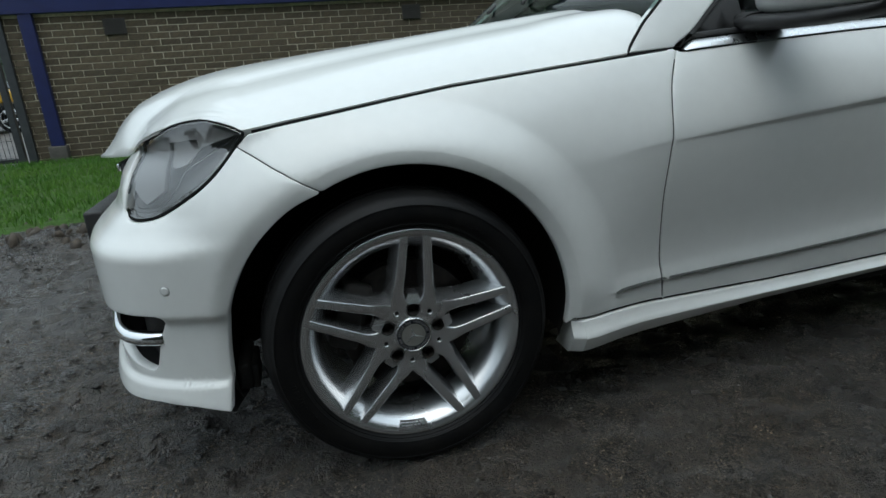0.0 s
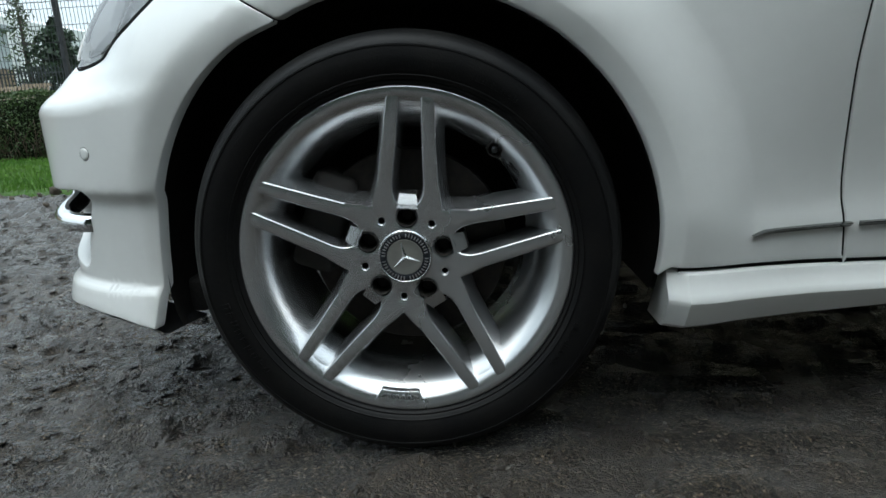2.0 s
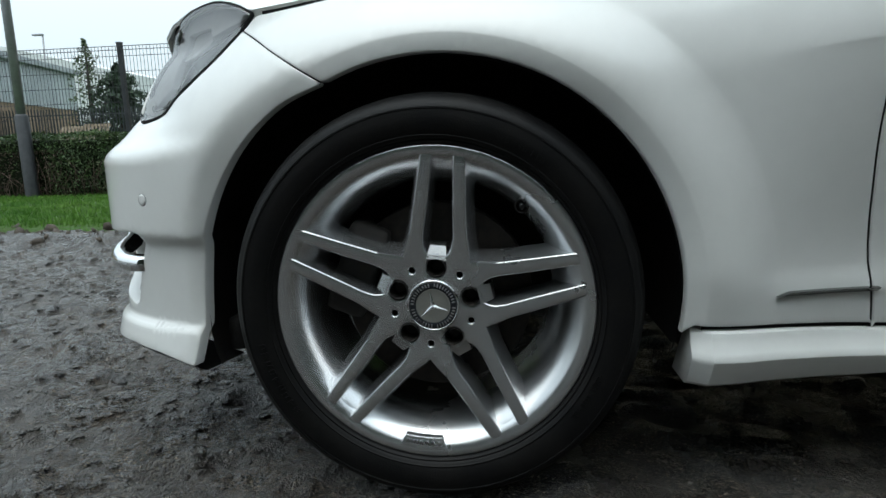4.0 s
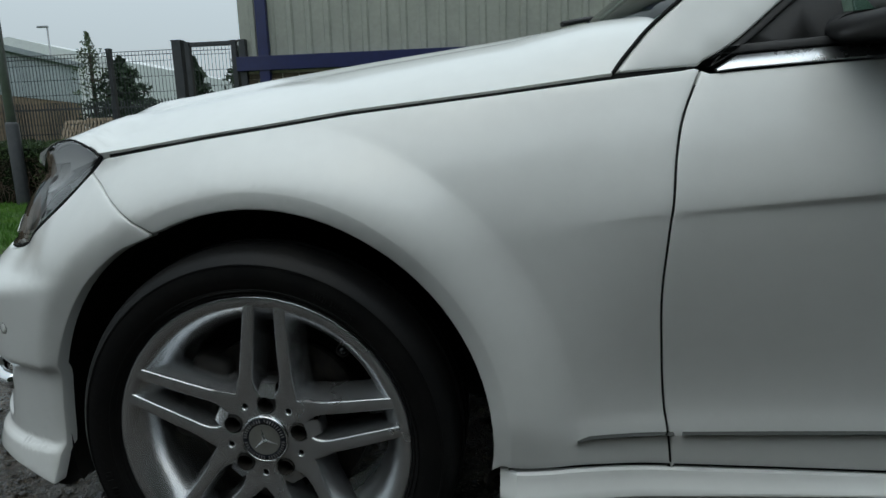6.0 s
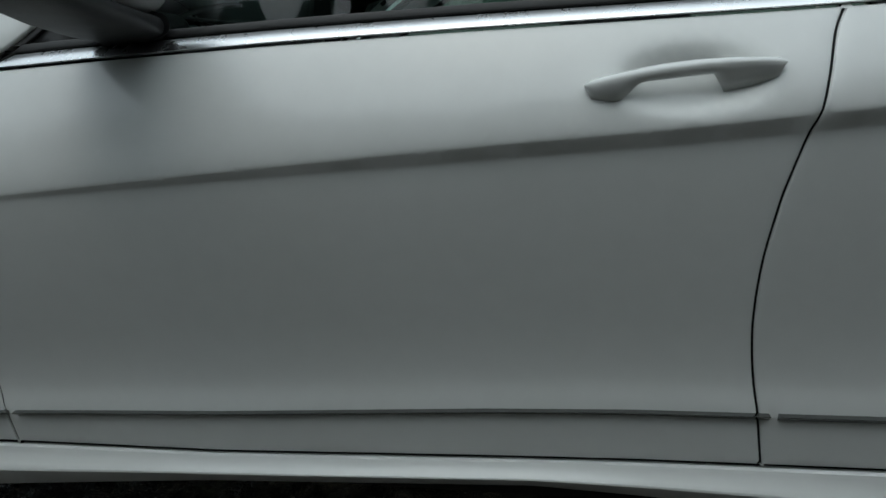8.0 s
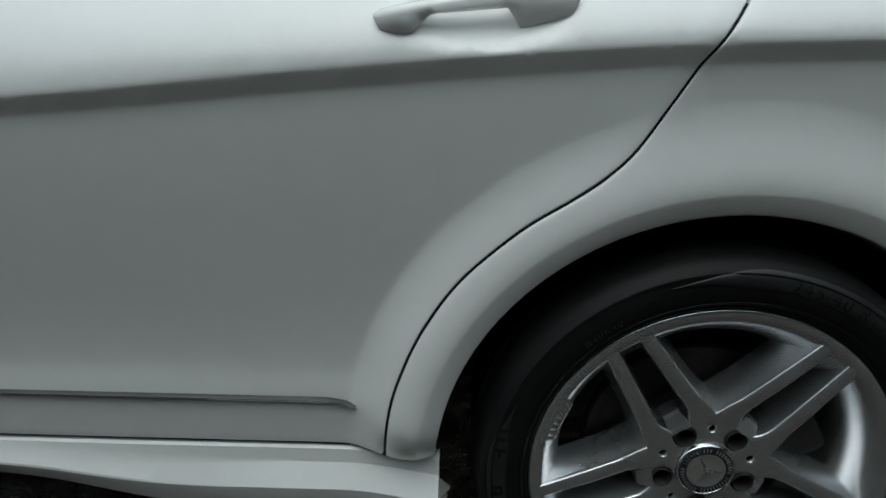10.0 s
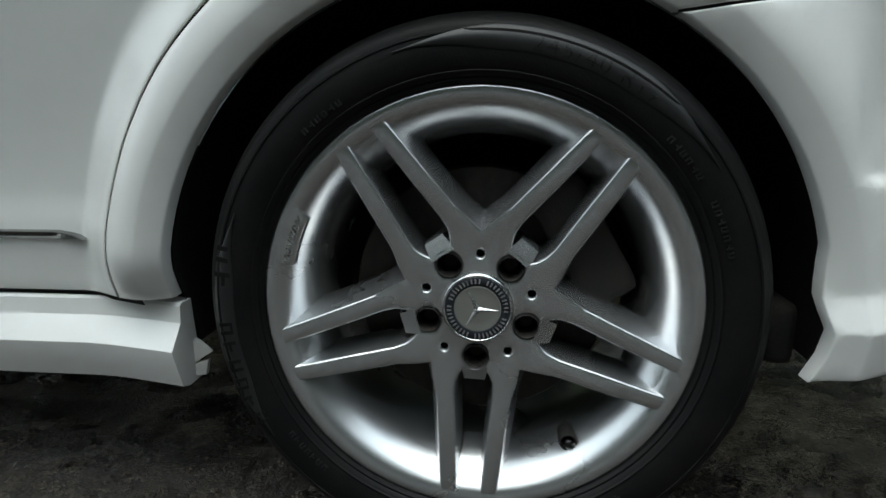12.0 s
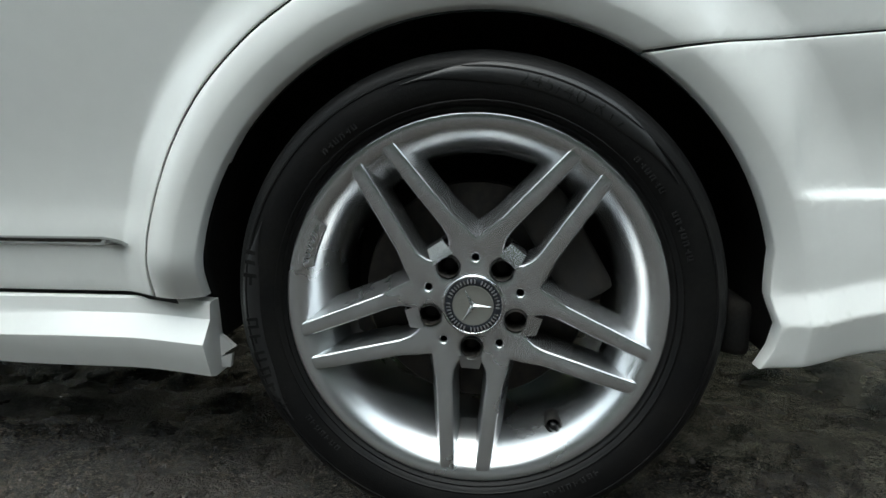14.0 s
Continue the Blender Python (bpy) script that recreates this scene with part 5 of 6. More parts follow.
gx, gy = spread(-2.4, 3.9, 0.0165, 1.05, 420), spread(-1.1, 2.9, 0.0165, 1.05, 420)
XX, YY = np.meshgrid(gx, gy, indexing="ij")
ZZ = ground_z(XX, YY)
verts = np.stack([XX, YY, ZZ], -1).reshape(-1, 3)
ni, nj = XX.shape
idx = np.arange(ni * nj).reshape(ni, nj)
quads = np.stack([idx[:-1, :-1], idx[1:, :-1], idx[1:, 1:], idx[:-1, 1:]], -1).reshape(-1, 4)
me = bpy.data.meshes.new("ground")
me.from_pydata(verts.tolist(), [], quads.tolist())
me.polygons.foreach_set("use_smooth", [True] * len(me.polygons))
GRAVEL = wet_ground()
SOIL = material("grass_soil", (0.045, 0.095, 0.018), 0.9, scale=6, spots=(0.045, 0.075, 0.018), bump=0.6, bump_scale=90, fine=0.3, spec=0.2)
ASPHALT = material("yard_asphalt", (0.10, 0.095, 0.088), 0.55, scale=3, spots=(0.075, 0.07, 0.066), bump=0.3, bump_scale=120, fine=0.2)
me.materials.append(GRAVEL)
me.materials.append(SOIL)
me.materials.append(ASPHALT)
cy = YY[:-1, :-1].ravel()
cx = XX[:-1, :-1].ravel()
edge_at = VERGE + 0.22 * (relief(cx, cy * 0, 1.3) - 0.5) + 0.10 * (relief(cx, cy * 0 + 4, 5.0) - 0.5)
pick = np.where(cy > edge_at, 1, 0)
pick = np.where((cy > 6.85) & (cy < 17.0), 2, pick)
pick = np.where(cy >= 17.0, 1, pick)
me.polygons.foreach_set("material_index", pick.tolist())
ground = tagged(new("ground", me), "wet dark gravel and mud with a grass verge", "ground", kind="structure")

# loose stones on the gravel
STONE = material("loose_stone", (0.075, 0.068, 0.060), 0.6, scale=40, spots=(0.14, 0.13, 0.115), bump=0.4, bump_scale=300, fine=0.2)
rs = np.random.RandomState(5)
bm = bmesh.new()
for k in range(900):
    x, y = rs.uniform(-2.2, 4.2), rs.uniform(-0.9, 2.6)
    z = float(ground_z(np.array([x]), np.array([y]))[0])
    r = 0.0022 + 0.0055 * rs.rand() ** 3
    m = Matrix.Translation((x, y, z + r * 0.25)) @ Euler(rs.rand(3) * 6).to_matrix().to_4x4() @ Matrix.Diagonal((r * 1.3, r, r * 0.7, 1))
    bmesh.ops.create_icosphere(bm, subdivisions=1, radius=1, matrix=m)
tagged(part("gravel_stones", bm, STONE, smooth=False), "small loose grey stones scattered over the gravel", "stones", kind="stuff")

# wet lumps of the churned surface
ico = bmesh.new()
bmesh.ops.create_icosphere(ico, subdivisions=1, radius=1)
ico_v = np.array([v.co[:] for v in ico.verts])
ico_f = np.array([[v.index for v in f.verts] for f in ico.faces])
ico.free()
n_lump = 30000
lx = np.concatenate([rs.uniform(-3.2, 0.3, 23000), rs.uniform(0.3, 4.2, 7000)])
ly = np.concatenate([rs.uniform(-0.6, 2.75, 23000), rs.uniform(-0.8, 0.25, 7000)])
keep = relief(lx, ly, 2.3) + 0.6 * relief(lx + 5, ly, 7.0) > rs.uniform(0.35, 1.25, n_lump)
lx, ly = lx[keep], ly[keep]
lr = 0.0024 + 0.0105 * rs.rand(len(lx)) ** 2.5
shape = ico_v[None] * (1 + 0.5 * (rs.rand(len(lx), len(ico_v), 1) - 0.5)) * (lr[:, None] * np.stack([rs.uniform(1.0, 2.2, len(lx)), rs.uniform(0.8, 1.3, len(lx)), rs.uniform(0.35, 0.7, len(lx))], -1))[:, None, :]
turn = rs.rand(len(lx)) * math.tau
cs, sn = np.cos(turn)[:, None], np.sin(turn)[:, None]
shape = np.stack([shape[..., 0] * cs - shape[..., 1] * sn, shape[..., 0] * sn + shape[..., 1] * cs, shape[..., 2]], -1)
shape += np.stack([lx, ly, ground_z(lx, ly)], -1)[:, None, :]
me = bpy.data.meshes.new("gravel_lumps")
me.from_pydata(shape.reshape(-1, 3).tolist(), [], (ico_f[None] + len(ico_v) * np.arange(len(lx))[:, None, None]).reshape(-1, 3).tolist())
me.materials.append(GRAVEL)
me.polygons.foreach_set("use_smooth", [True] * len(me.polygons))
tagged(new("gravel_lumps", me), "wet dark lumps of churned gravel and mud", "gravel", kind="stuff")

# clods of mud along the verge
MUD = material("mud_clod", (0.045, 0.035, 0.026), 0.75, scale=20, spots=(0.075, 0.058, 0.04), bump=0.6, bump_scale=120, fine=0.3)
bm = bmesh.new()
for k in range(520):
    x, y = rs.uniform(-7, 1.5), 2.72 + rs.normal(0, 0.13)
    z = float(ground_z(np.array([x]), np.array([y]))[0])
    r = 0.012 + 0.035 * rs.rand() ** 2
    m = Matrix.Translation((x, y, z)) @ Euler(rs.rand(3) * 6).to_matrix().to_4x4() @ Matrix.Diagonal((r * 1.5, r, r * 0.6, 1))
    bmesh.ops.create_icosphere(bm, subdivisions=1, radius=1, matrix=m)
tagged(part("mud_clods", bm, MUD), "wet brown mud clods along the grass edge", "mud", kind="stuff")

# grass
GRASS = material("grass_blade", (0.058, 0.150, 0.014), 0.6, scale=1.5, spots=(0.105, 0.205, 0.026), fine=0.25, spec=0.3)
verts, faces = [], []
for k in range(52000):
    x, y = rs.uniform(-7.5, 0.6), 2.86 + rs.rand() ** 1.15 * 4.0
    if y < VERGE + 0.25 * (rs.rand() - 0.35):
        continue
    z = float(np.interp(y, [2.8, 3.05, 6.75, 6.9], [0.008, 0.057, 0.057, 0.0]))
    h, w, a, lean = rs.uniform(0.022, 0.055), rs.uniform(0.002, 0.0042), rs.rand() * math.tau, rs.uniform(0.005, 0.03)
    c, s, b = math.cos(a), math.sin(a), rs.rand() * math.tau
    lx, ly = lean * math.cos(b), lean * math.sin(b)
    i = len(verts)
    verts += [(x - c * w, y - s * w, z - 0.006), (x + c * w, y + s * w, z - 0.006), (x + c * w * 0.7 + lx * 0.4, y + s * w * 0.7 + ly * 0.4, z + h * 0.6), (x - c * w * 0.7 + lx * 0.4, y - s * w * 0.7 + ly * 0.4, z + h * 0.6), (x + lx, y + ly, z + h)]
    faces += [(i, i + 1, i + 2, i + 3), (i + 3, i + 2, i + 4)]
me = bpy.data.meshes.new("grass")
me.from_pydata(verts, [], faces)
me.materials.append(GRASS)
tagged(new("grass", me), "short green grass on the verge", "grass", kind="stuff")


# ---- the brick building ----
BRICK = material("buff_brick", (0.105, 0.080, 0.048), 0.85, scale=30, spots=(0.066, 0.050, 0.032), bump=0.5, bump_scale=180, fine=0.18, random_tone=0.22)
MORTAR = material("mortar", (0.66, 0.59, 0.46), 0.9, scale=25, spots=(0.48, 0.42, 0.33), bump=0.4, bump_scale=150)
BLUE = material("blue_steel", (0.008, 0.012, 0.070), 0.4, coat=0.2, scale=10, spots=(0.010, 0.016, 0.09), fine=0.08)
CLAD = material("clad_sheet", (0.36, 0.37, 0.32), 0.5, scale=2, spots=(0.31, 0.32, 0.28), fine=0.05)
CONC = material("concrete", (0.10, 0.092, 0.08), 0.85, scale=8, spots=(0.065, 0.06, 0.052), bump=0.4, bump_scale=80, fine=0.12)
VENT = material("vent_grille", (0.03, 0.026, 0.022), 0.6, scale=20)
BX0, BX1, BY, BTOP = -3.20, 14.0, 6.9, 1.68

bm = bmesh.new()
add_box(bm, BX0 + 0.004, BX1, BY + 0.004, BY + 0.26, -0.1, BTOP)
add_box(bm, BX0 + 0.004, BX0 + 0.26, BY + 0.26, BY + 7.0, -0.1, BTOP)
wall = tagged(part("wall_brick", bm, MORTAR, smooth=False), "buff brick wall with pale joints under blue steel", "wall", kind="structure")
bm = bmesh.new()
prof = []
for k in range(int((BX1 - BX0) / 0.25)):
    x = BX0 + 0.25 * k
    prof += [(x, BY + 0.03), (x + 0.150, BY + 0.03), (x + 0.172, BY - 0.002), (x + 0.226, BY - 0.002)]
prof = [(x + 0.002, y) for x, y in prof]
lo = [bm.verts.new((x, y, 1.86)) for x, y in prof]
hi = [bm.verts.new((x, y, 5.6)) for x, y in prof]
for i in range(len(prof) - 1):
    bm.faces.new((lo[i], lo[i + 1], hi[i + 1], hi[i]))
end = [bm.verts.new(v) for v in ((BX0, BY + 7.0, 1.86), (BX0, BY + 7.0, 5.6))]
bm.faces.new((end[0], lo[0], hi[0], end[1]))
tagged(part("wall_cladding", bm, CLAD, smooth=False), "grey-green ribbed steel cladding above the brickwork", "wall", kind="structure")
bm = bmesh.new()
add_box(bm, BX0 - 0.1, BX1, BY - 0.15, BY + 7.1, 5.6, 5.8, bevel=0.02)
tagged(part("roof_edge", bm, BLUE, smooth=False), "blue steel roof edge", "roof", kind="structure")
bm = bmesh.new()
add_box(bm, BX0 - 0.02, BX1, BY - 0.09, BY + 0.20, BTOP - 0.0, 1.86, bevel=0.006)
add_box(bm, BX0 - 0.02, BX0 + 0.2, BY + 0.20, BY + 7, BTOP, 1.86, bevel=0.006)
tagged(part("trim_beam", bm, BLUE, smooth=False), "dark blue steel beam over the brickwork", "beam", kind="structure")
bm = bmesh.new()
add_box(bm, BX0 + 0.28, BX0 + 0.42, BY - 0.075, BY - 0.002, 0.22, 5.6, bevel=0.006)
column = empty("steel_column", "dark blue steel column on a concrete foot against the brick wall", "column")
part("shaft", bm, BLUE, column, smooth=False)
bm = bmesh.new()
add_box(bm, BX0 + 0.250, BX0 + 0.445, BY - 0.115, BY - 0.002, -0.05, 0.22, bevel=0.015)
part("foot", bm, CONC, column, "grey concrete foot")
for x in (-1.97, 1.56):
    bm = bmesh.new()
    add_box(bm, x - 0.12, x + 0.12, BY - 0.022, BY - 0.003, 1.42, 1.60, bevel=0.006)
    for k in range(6):
        add_box(bm, x - 0.10, x + 0.10, BY - 0.030, BY - 0.018, 1.435 + k * 0.026, 1.447 + k * 0.026)
    tagged(part("air_vent", bm, VENT, smooth=False), "dark brown louvred air vent in the brick wall", "vent", "air vents in the wall")

# ---- fence, gate and lamp post ----
STEEL = material("dark_steel", (0.035, 0.038, 0.042), 0.5, metal=0.2, scale=15, spots=(0.05, 0.052, 0.055), fine=0.1)
GALV = material("galvanised", (0.34, 0.35, 0.36), 0.45, metal=0.5, scale=12, spots=(0.28, 0.29, 0.30))
FY = 6.9


def post(name_of, x, w, top, parent):
    bm = bmesh.new()
    add_box(bm, x - w / 2, x + w / 2, FY - w / 2, FY + w / 2, -0.05, top, bevel=0.006)
    add_box(bm, x - w / 2 - 0.004, x + w / 2 + 0.004, FY - w / 2 - 0.004, FY + w / 2 + 0.004, top, top + 0.015)
    part(name_of, bm, STEEL, parent, smooth=False)


fence = empty("mesh_fence", "dark steel wire mesh fence with square posts beside the grass", "fence")
for x in (-5.06, -7.55, -10.05, -12.55):
    post("post", x, 0.06, 2.04, fence)
def wires(x0, x1, z0, z1, step, parent, nm="mesh_panel"):
    bm = bmesh.new()
    r = 0.0024
    for k in range(int((x1 - x0) / step) + 1):
        x = x0 + k * step
        add_box(bm, x - r, x + r, FY - 0.035 - r, FY - 0.035 + r, z0, z1)
    for z in np.arange(z0 + 0.02, z1, 0.2):
        add_box(bm, x0, x1, FY - 0.042, FY - 0.036, z - 0.003, z + 0.003)
    for z in (z1 - 0.05, z1):
        add_box(bm, x0, x1, FY - 0.044, FY - 0.036, z - 0.004, z + 0.004)
    part(nm, bm, STEEL, parent, "thin welded wires", smooth=False)


for a, b in ((-5.06, -4.12), (-7.55, -5.06), (-10.05, -7.55), (-12.55, -10.05)):
    wires(a, b, 0.05, 2.0, 0.05, fence)
gate = empty("steel_gate", "dark steel gate with a mesh leaf between thick posts", "gate")
for x, w in ((-4.05, 0.13), (-3.92, 0.07), (-3.27, 0.07), (-3.15, 0.09)):
    post("gate_post", x, w, 2.10 if w > 0.1 else 2.07, gate)
for z in (0.06, 2.03):
    bm = bmesh.new()
    add_box(bm, -3.90, -3.29, FY - 0.025, FY + 0.025, z, z + 0.05, bevel=0.004)
    part("gate_rail", bm, STEEL, gate, smooth=False)
wires(-3.88, -3.31, 0.1, 2.02, 0.05, gate, "gate_mesh")

lamp_post = empty("street_lamp", "grey steel street lamp with a black sleeve in the grass", "street lamp", at=(0, 0, 0))
bm = bmesh.new()
add_tube(bm, [(-5.86, 6.0, 1.0), (-5.85, 6.0, 3.0), (-5.84, 6.0, 5.2)], [0.052, 0.048, 0.042], 16)
part("shaft", bm, GALV, lamp_post)
bm = bmesh.new()
add_tube(bm, [(-5.86, 6.0, -0.05), (-5.86, 6.0, 0.05), (-5.86, 6.0, 1.06), (-5.86, 6.0, 1.09)], [0.085, 0.078, 0.074, 0.055], 16)
part("sleeve", bm, STEEL, lamp_post, "black lower sleeve")
bm = bmesh.new()
add_box(bm, -5.88, -5.43, 5.93, 6.07, 5.2, 5.27, bevel=0.02)
part("lantern", bm, GALV, lamp_post)

# ---- foliage ----
def leaf_cloud(points, size, rs, flat=0.5):
    """Many small leaves, one at each point."""
    verts, faces = [], []
    for p in points:
        n = Vector(rs.normal(size=3)).normalized()
        a = n.orthogonal().normalized()
        a = Matrix.Rotation(rs.rand() * 6.3, 3, n) @ a
        b = n.cross(a)
        s = size * rs.uniform(0.6, 1.4)
        p = Vector(p)
        i = len(verts)
        verts += [tuple(p - a * s), tuple(p + b * s * flat), tuple(p + a * s), tuple(p - b * s * flat)]
        faces.append((i, i + 1, i + 2, i + 3))
    return verts, faces


def foliage(name, pts, size, mat, rs, parent=None, flat=0.5):
    v, f = leaf_cloud(pts, size, rs, flat)
    me = bpy.data.meshes.new(name)
    me.from_pydata(v, [], f)
    me.materials.append(mat)
    ob = new(name, me)
    ob.parent = parent
    return ob


HEDGE = material("hedge_leaf", (0.030, 0.062, 0.014), 0.55, scale=3, spots=(0.062, 0.100, 0.024), fine=0.35)
HEDGEDRY = material("hedge_twig", (0.06, 0.042, 0.03), 0.8, scale=6, spots=(0.085, 0.05, 0.035), fine=0.3)
HEDGESHADE = material("hedge_shade_core", (0.010, 0.014, 0.006), 0.9, scale=8, fine=0.3, spec=0.1)
CONIFER = material("conifer_leaf", (0.016, 0.036, 0.016), 0.6, scale=2, spots=(0.028, 0.055, 0.022), fine=0.3)
WILLOW = material("thin_leaf", (0.055, 0.085, 0.035), 0.6, scale=2, spots=(0.08, 0.11, 0.05), fine=0.25)
BARK = material("bark", (0.07, 0.055, 0.04), 0.85, scale=12, spots=(0.045, 0.036, 0.028), bump=0.6, bump_scale=60)

HX0, HX1, HY0, HY1, HZ = -10.5, -4.83, 6.02, 6.72, 0.86
hedge = empty("hedge", "clipped dark green hedge with bare brown twigs on the grass", "hedge")
# near-black box added to stand for the shade deep among the leaves
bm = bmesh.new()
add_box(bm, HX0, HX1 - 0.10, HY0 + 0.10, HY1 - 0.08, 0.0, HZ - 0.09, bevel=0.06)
part("hedge_shade_core", bm, HEDGESHADE, hedge)
pts = []
for k in range(26000):
    x, y, z = rs.uniform(HX0, HX1), rs.uniform(HY0, HY1), rs.uniform(0.02, HZ)
    side_pick = rs.rand()
    if side_pick < 0.5:
        y = HY0 + abs(rs.normal(0, 0.05)) + 0.05 * math.sin(x * 5)
        z = 0.03 + (HZ - 0.03) * rs.rand() ** 0.8
    elif side_pick < 0.85:
        z = HZ - abs(rs.normal(0, 0.04)) + 0.02 * math.sin(x * 7 + y * 9)
    else:
        x = HX1 - abs(rs.normal(0, 0.07)) - 0.12 * abs(z - 0.5)
    pts.append((x, y, z))
foliage("leaves", [p for p in pts if not (p[0] < -5.6 and p[2] < 0.62 and rs.rand() < 0.8)], 0.016, HEDGE, rs, hedge)
foliage("dry_leaves", [(p[0], p[1], p[2] * 0.75) for p in pts if p[0] < -5.4 and rs.rand() < 0.35], 0.013, HEDGEDRY, rs, hedge)
bm = bmesh.new()
for k in range(150):
    x, y = rs.uniform(-8.5, HX1 + 0.02), HY0 + rs.uniform(0.0, 0.10)
    h = rs.uniform(0.2, 0.6)
    add_tube(bm, [(x, y, 0.0), (x + rs.normal(0, 0.05), y - 0.02, h * 0.5), (x + rs.normal(0, 0.12), y + rs.normal(0, 0.04), h)], [0.006, 0.004, 0.002], 4)
part("twigs", bm, HEDGEDRY, hedge, "bare brown twigs")


def far_z(y):
    return float(ground_z(np.array([0.0]), np.array([y]))[0])


def conifer(x, y, top, width, mat, name, label, n=3200, size=0.10):
    t = empty(name, label, "tree")
    z0 = far_z(y)
    bm = bmesh.new()
    add_tube(bm, [(x, y, z0 - 0.1), (x, y, z0 + (top - z0) * 0.5), (x + 0.05, y, top - 0.2)], [0.14, 0.09, 0.02], 8)
    for k in range(14):
        h = z0 + 0.5 + (top - z0 - 1.0) * k / 14
        a = k * 2.4
        r = width * 0.45 * (1 - 0.8 * k / 14)
        add_tube(bm, [(x, y, h), (x + r * math.cos(a), y + r * math.sin(a), h + 0.25)], [0.04, 0.01], 5)
    part("trunk", bm, BARK, t)
    pts = []
    while len(pts) < n:
        f = rs.rand() ** 0.8
        z = z0 + 0.25 + (top - z0 - 0.25) * f
        r = width * 0.5 * (1 - f) ** 0.65 * (0.75 + 0.35 * math.sin(f * 31 + rs.randint(3))) * min(1, 0.4 + f * 6)
        a = rs.rand() * math.tau
        q = math.sqrt(rs.rand()) * r
        pts.append((x + q * math.cos(a), y + q * math.sin(a), z + rs.normal(0, 0.06)))
    foliage("crown", pts, size, mat, rs, t)


conifer(-20.5, 27.2, 6.2, 3.4, WILLOW, "thin_tree", "thin grey-green tree behind the steel fence", 900, 0.09)
conifer(-19.2, 27.6, 5.0, 4.6, CONIFER, "conifer", "dark bushy conifer behind the steel fence", 4200, 0.12)
conifer(-15.5, 28.0, 4.85, 2.6, CONIFER, "conifer", "narrow dark conifer behind the steel fence", 4200, 0.12)
conifer(-12.75, 28.0, 5.6, 3.8, CONIFER, "conifer", "tall dark conifer beside the brick building", 4200, 0.12)
conifer(-28.0, 26.0, 9.0, 4.0, CONIFER, "conifer", "tall dark conifer above the warehouse roof")

# tall dark evergreens, unseen, added beside and behind the car to block low sky light
UNSEEN_TREES = [(x, -5.0 + 0.4 * math.sin(k * 2.1)) for k, x in enumerate(np.arange(-6.2, 8.6, 1.9))] + [(9.4, -3.4), (9.0, -1.6), (8.9, 0.3), (8.9, 2.2), (8.8, 4.1)]
for k, (x, y) in enumerate(UNSEEN_TREES):
    conifer(x, y, 5.7 + 0.6 * math.sin(k * 1.3), 4.4, CONIFER, "evergreen", "tall dense dark evergreen added out of view to block low light", 4500, 0.30)

# ---- far yard ----
PALE = material("palisade_steel", (0.09, 0.10, 0.105), 0.5, metal=0.3, scale=10, spots=(0.07, 0.08, 0.085))
palisade = empty("palisade_fence", "grey steel palisade fence on rising ground", "fence")
bm = bmesh.new()
PYY = 24.0
z0 = far_z(PYY)
for z in (z0 + 0.35, z0 + 1.45):
    add_box(bm, -31, -5, PYY + 0.02, PYY + 0.06, z, z + 0.05)
part("rail", bm, PALE, palisade, smooth=False)
bm = bmesh.new()
pv = [(-0.034, 0.012), (-0.012, 0.0), (0.012, 0.0), (0.034, 0.012)]
lo = [bm.verts.new((x, y, 0)) for x, y in pv]
hi = [bm.verts.new((x, y, 1.72 + (0.06 if abs(x) < 0.02 else 0))) for x, y in pv]
for i in range(3):
    bm.faces.new((lo[i], lo[i + 1], hi[i + 1], hi[i]))
me = bpy.data.meshes.new("pale")
bmesh.ops.solidify(bm, geom=bm.faces[:], thickness=0.003)
bm.to_mesh(me)
bm.free()
me.materials.append(PALE)
for k in range(172):
    ob = new("pale", me)
    ob.parent = palisade
    ob.location = (-31 + k * 0.15, PYY, z0)

WALLGREY = material("pale_sheet", (0.42, 0.46, 0.47), 0.5, scale=1, spots=(0.36, 0.40, 0.41))
ROOF = material("roof_sheet", (0.30, 0.33, 0.34), 0.5, scale=1, spots=(0.25, 0.28, 0.29))
WHITEW = material("white_sheet", (0.66, 0.68, 0.68), 0.5, scale=0.5, spots=(0.6, 0.62, 0.62))
FARBRICK = material("far_brick", (0.26, 0.19, 0.13), 0.9, scale=4, spots=(0.20, 0.15, 0.10), fine=0.2)
house = empty("warehouse", "low warehouse with pale ribbed cladding on a brick base", "building")
A, B = Vector((-24.13, 31.0, 0)), Vector((-21.9, 20.1, 0))
d = (B - A).normalized()
n = Vector((-d.y, d.x, 0))
n = n if n.x < 0 else -n
M = Matrix((( d.x, n.x, 0, A.x), (d.y, n.y, 0, A.y), (0, 0, 1, 0), (0, 0, 0, 1)))
L = (B - A).length + 12
bm = bmesh.new()
add_box(bm, 0.0, L, 0.06, 14, 0.0, 3.15, M)
part("brick_base", bm, FARBRICK, house, smooth=False)
bm = bmesh.new()
pr = []
for k in range(int(L / 0.3)):
    pr += [(0.3 * k, 0.0), (0.3 * k + 0.17, 0.0), (0.3 * k + 0.2, 0.05), (0.3 * k + 0.27, 0.05)]
lo = [bm.verts.new(M @ Vector((x, y, 3.15))) for x, y in pr]
hi = [bm.verts.new(M @ Vector((x, y, 5.2))) for x, y in pr]
for i in range(len(pr) - 1):
    bm.faces.new((lo[i], lo[i + 1], hi[i + 1], hi[i]))
e = [bm.verts.new(M @ Vector(v)) for v in ((0, 14, 3.15), (0, 14, 5.2))]
bm.faces.new((lo[0], hi[0], e[1], e[0]))
part("cladding", bm, WALLGREY, house, smooth=False)
bm = bmesh.new()
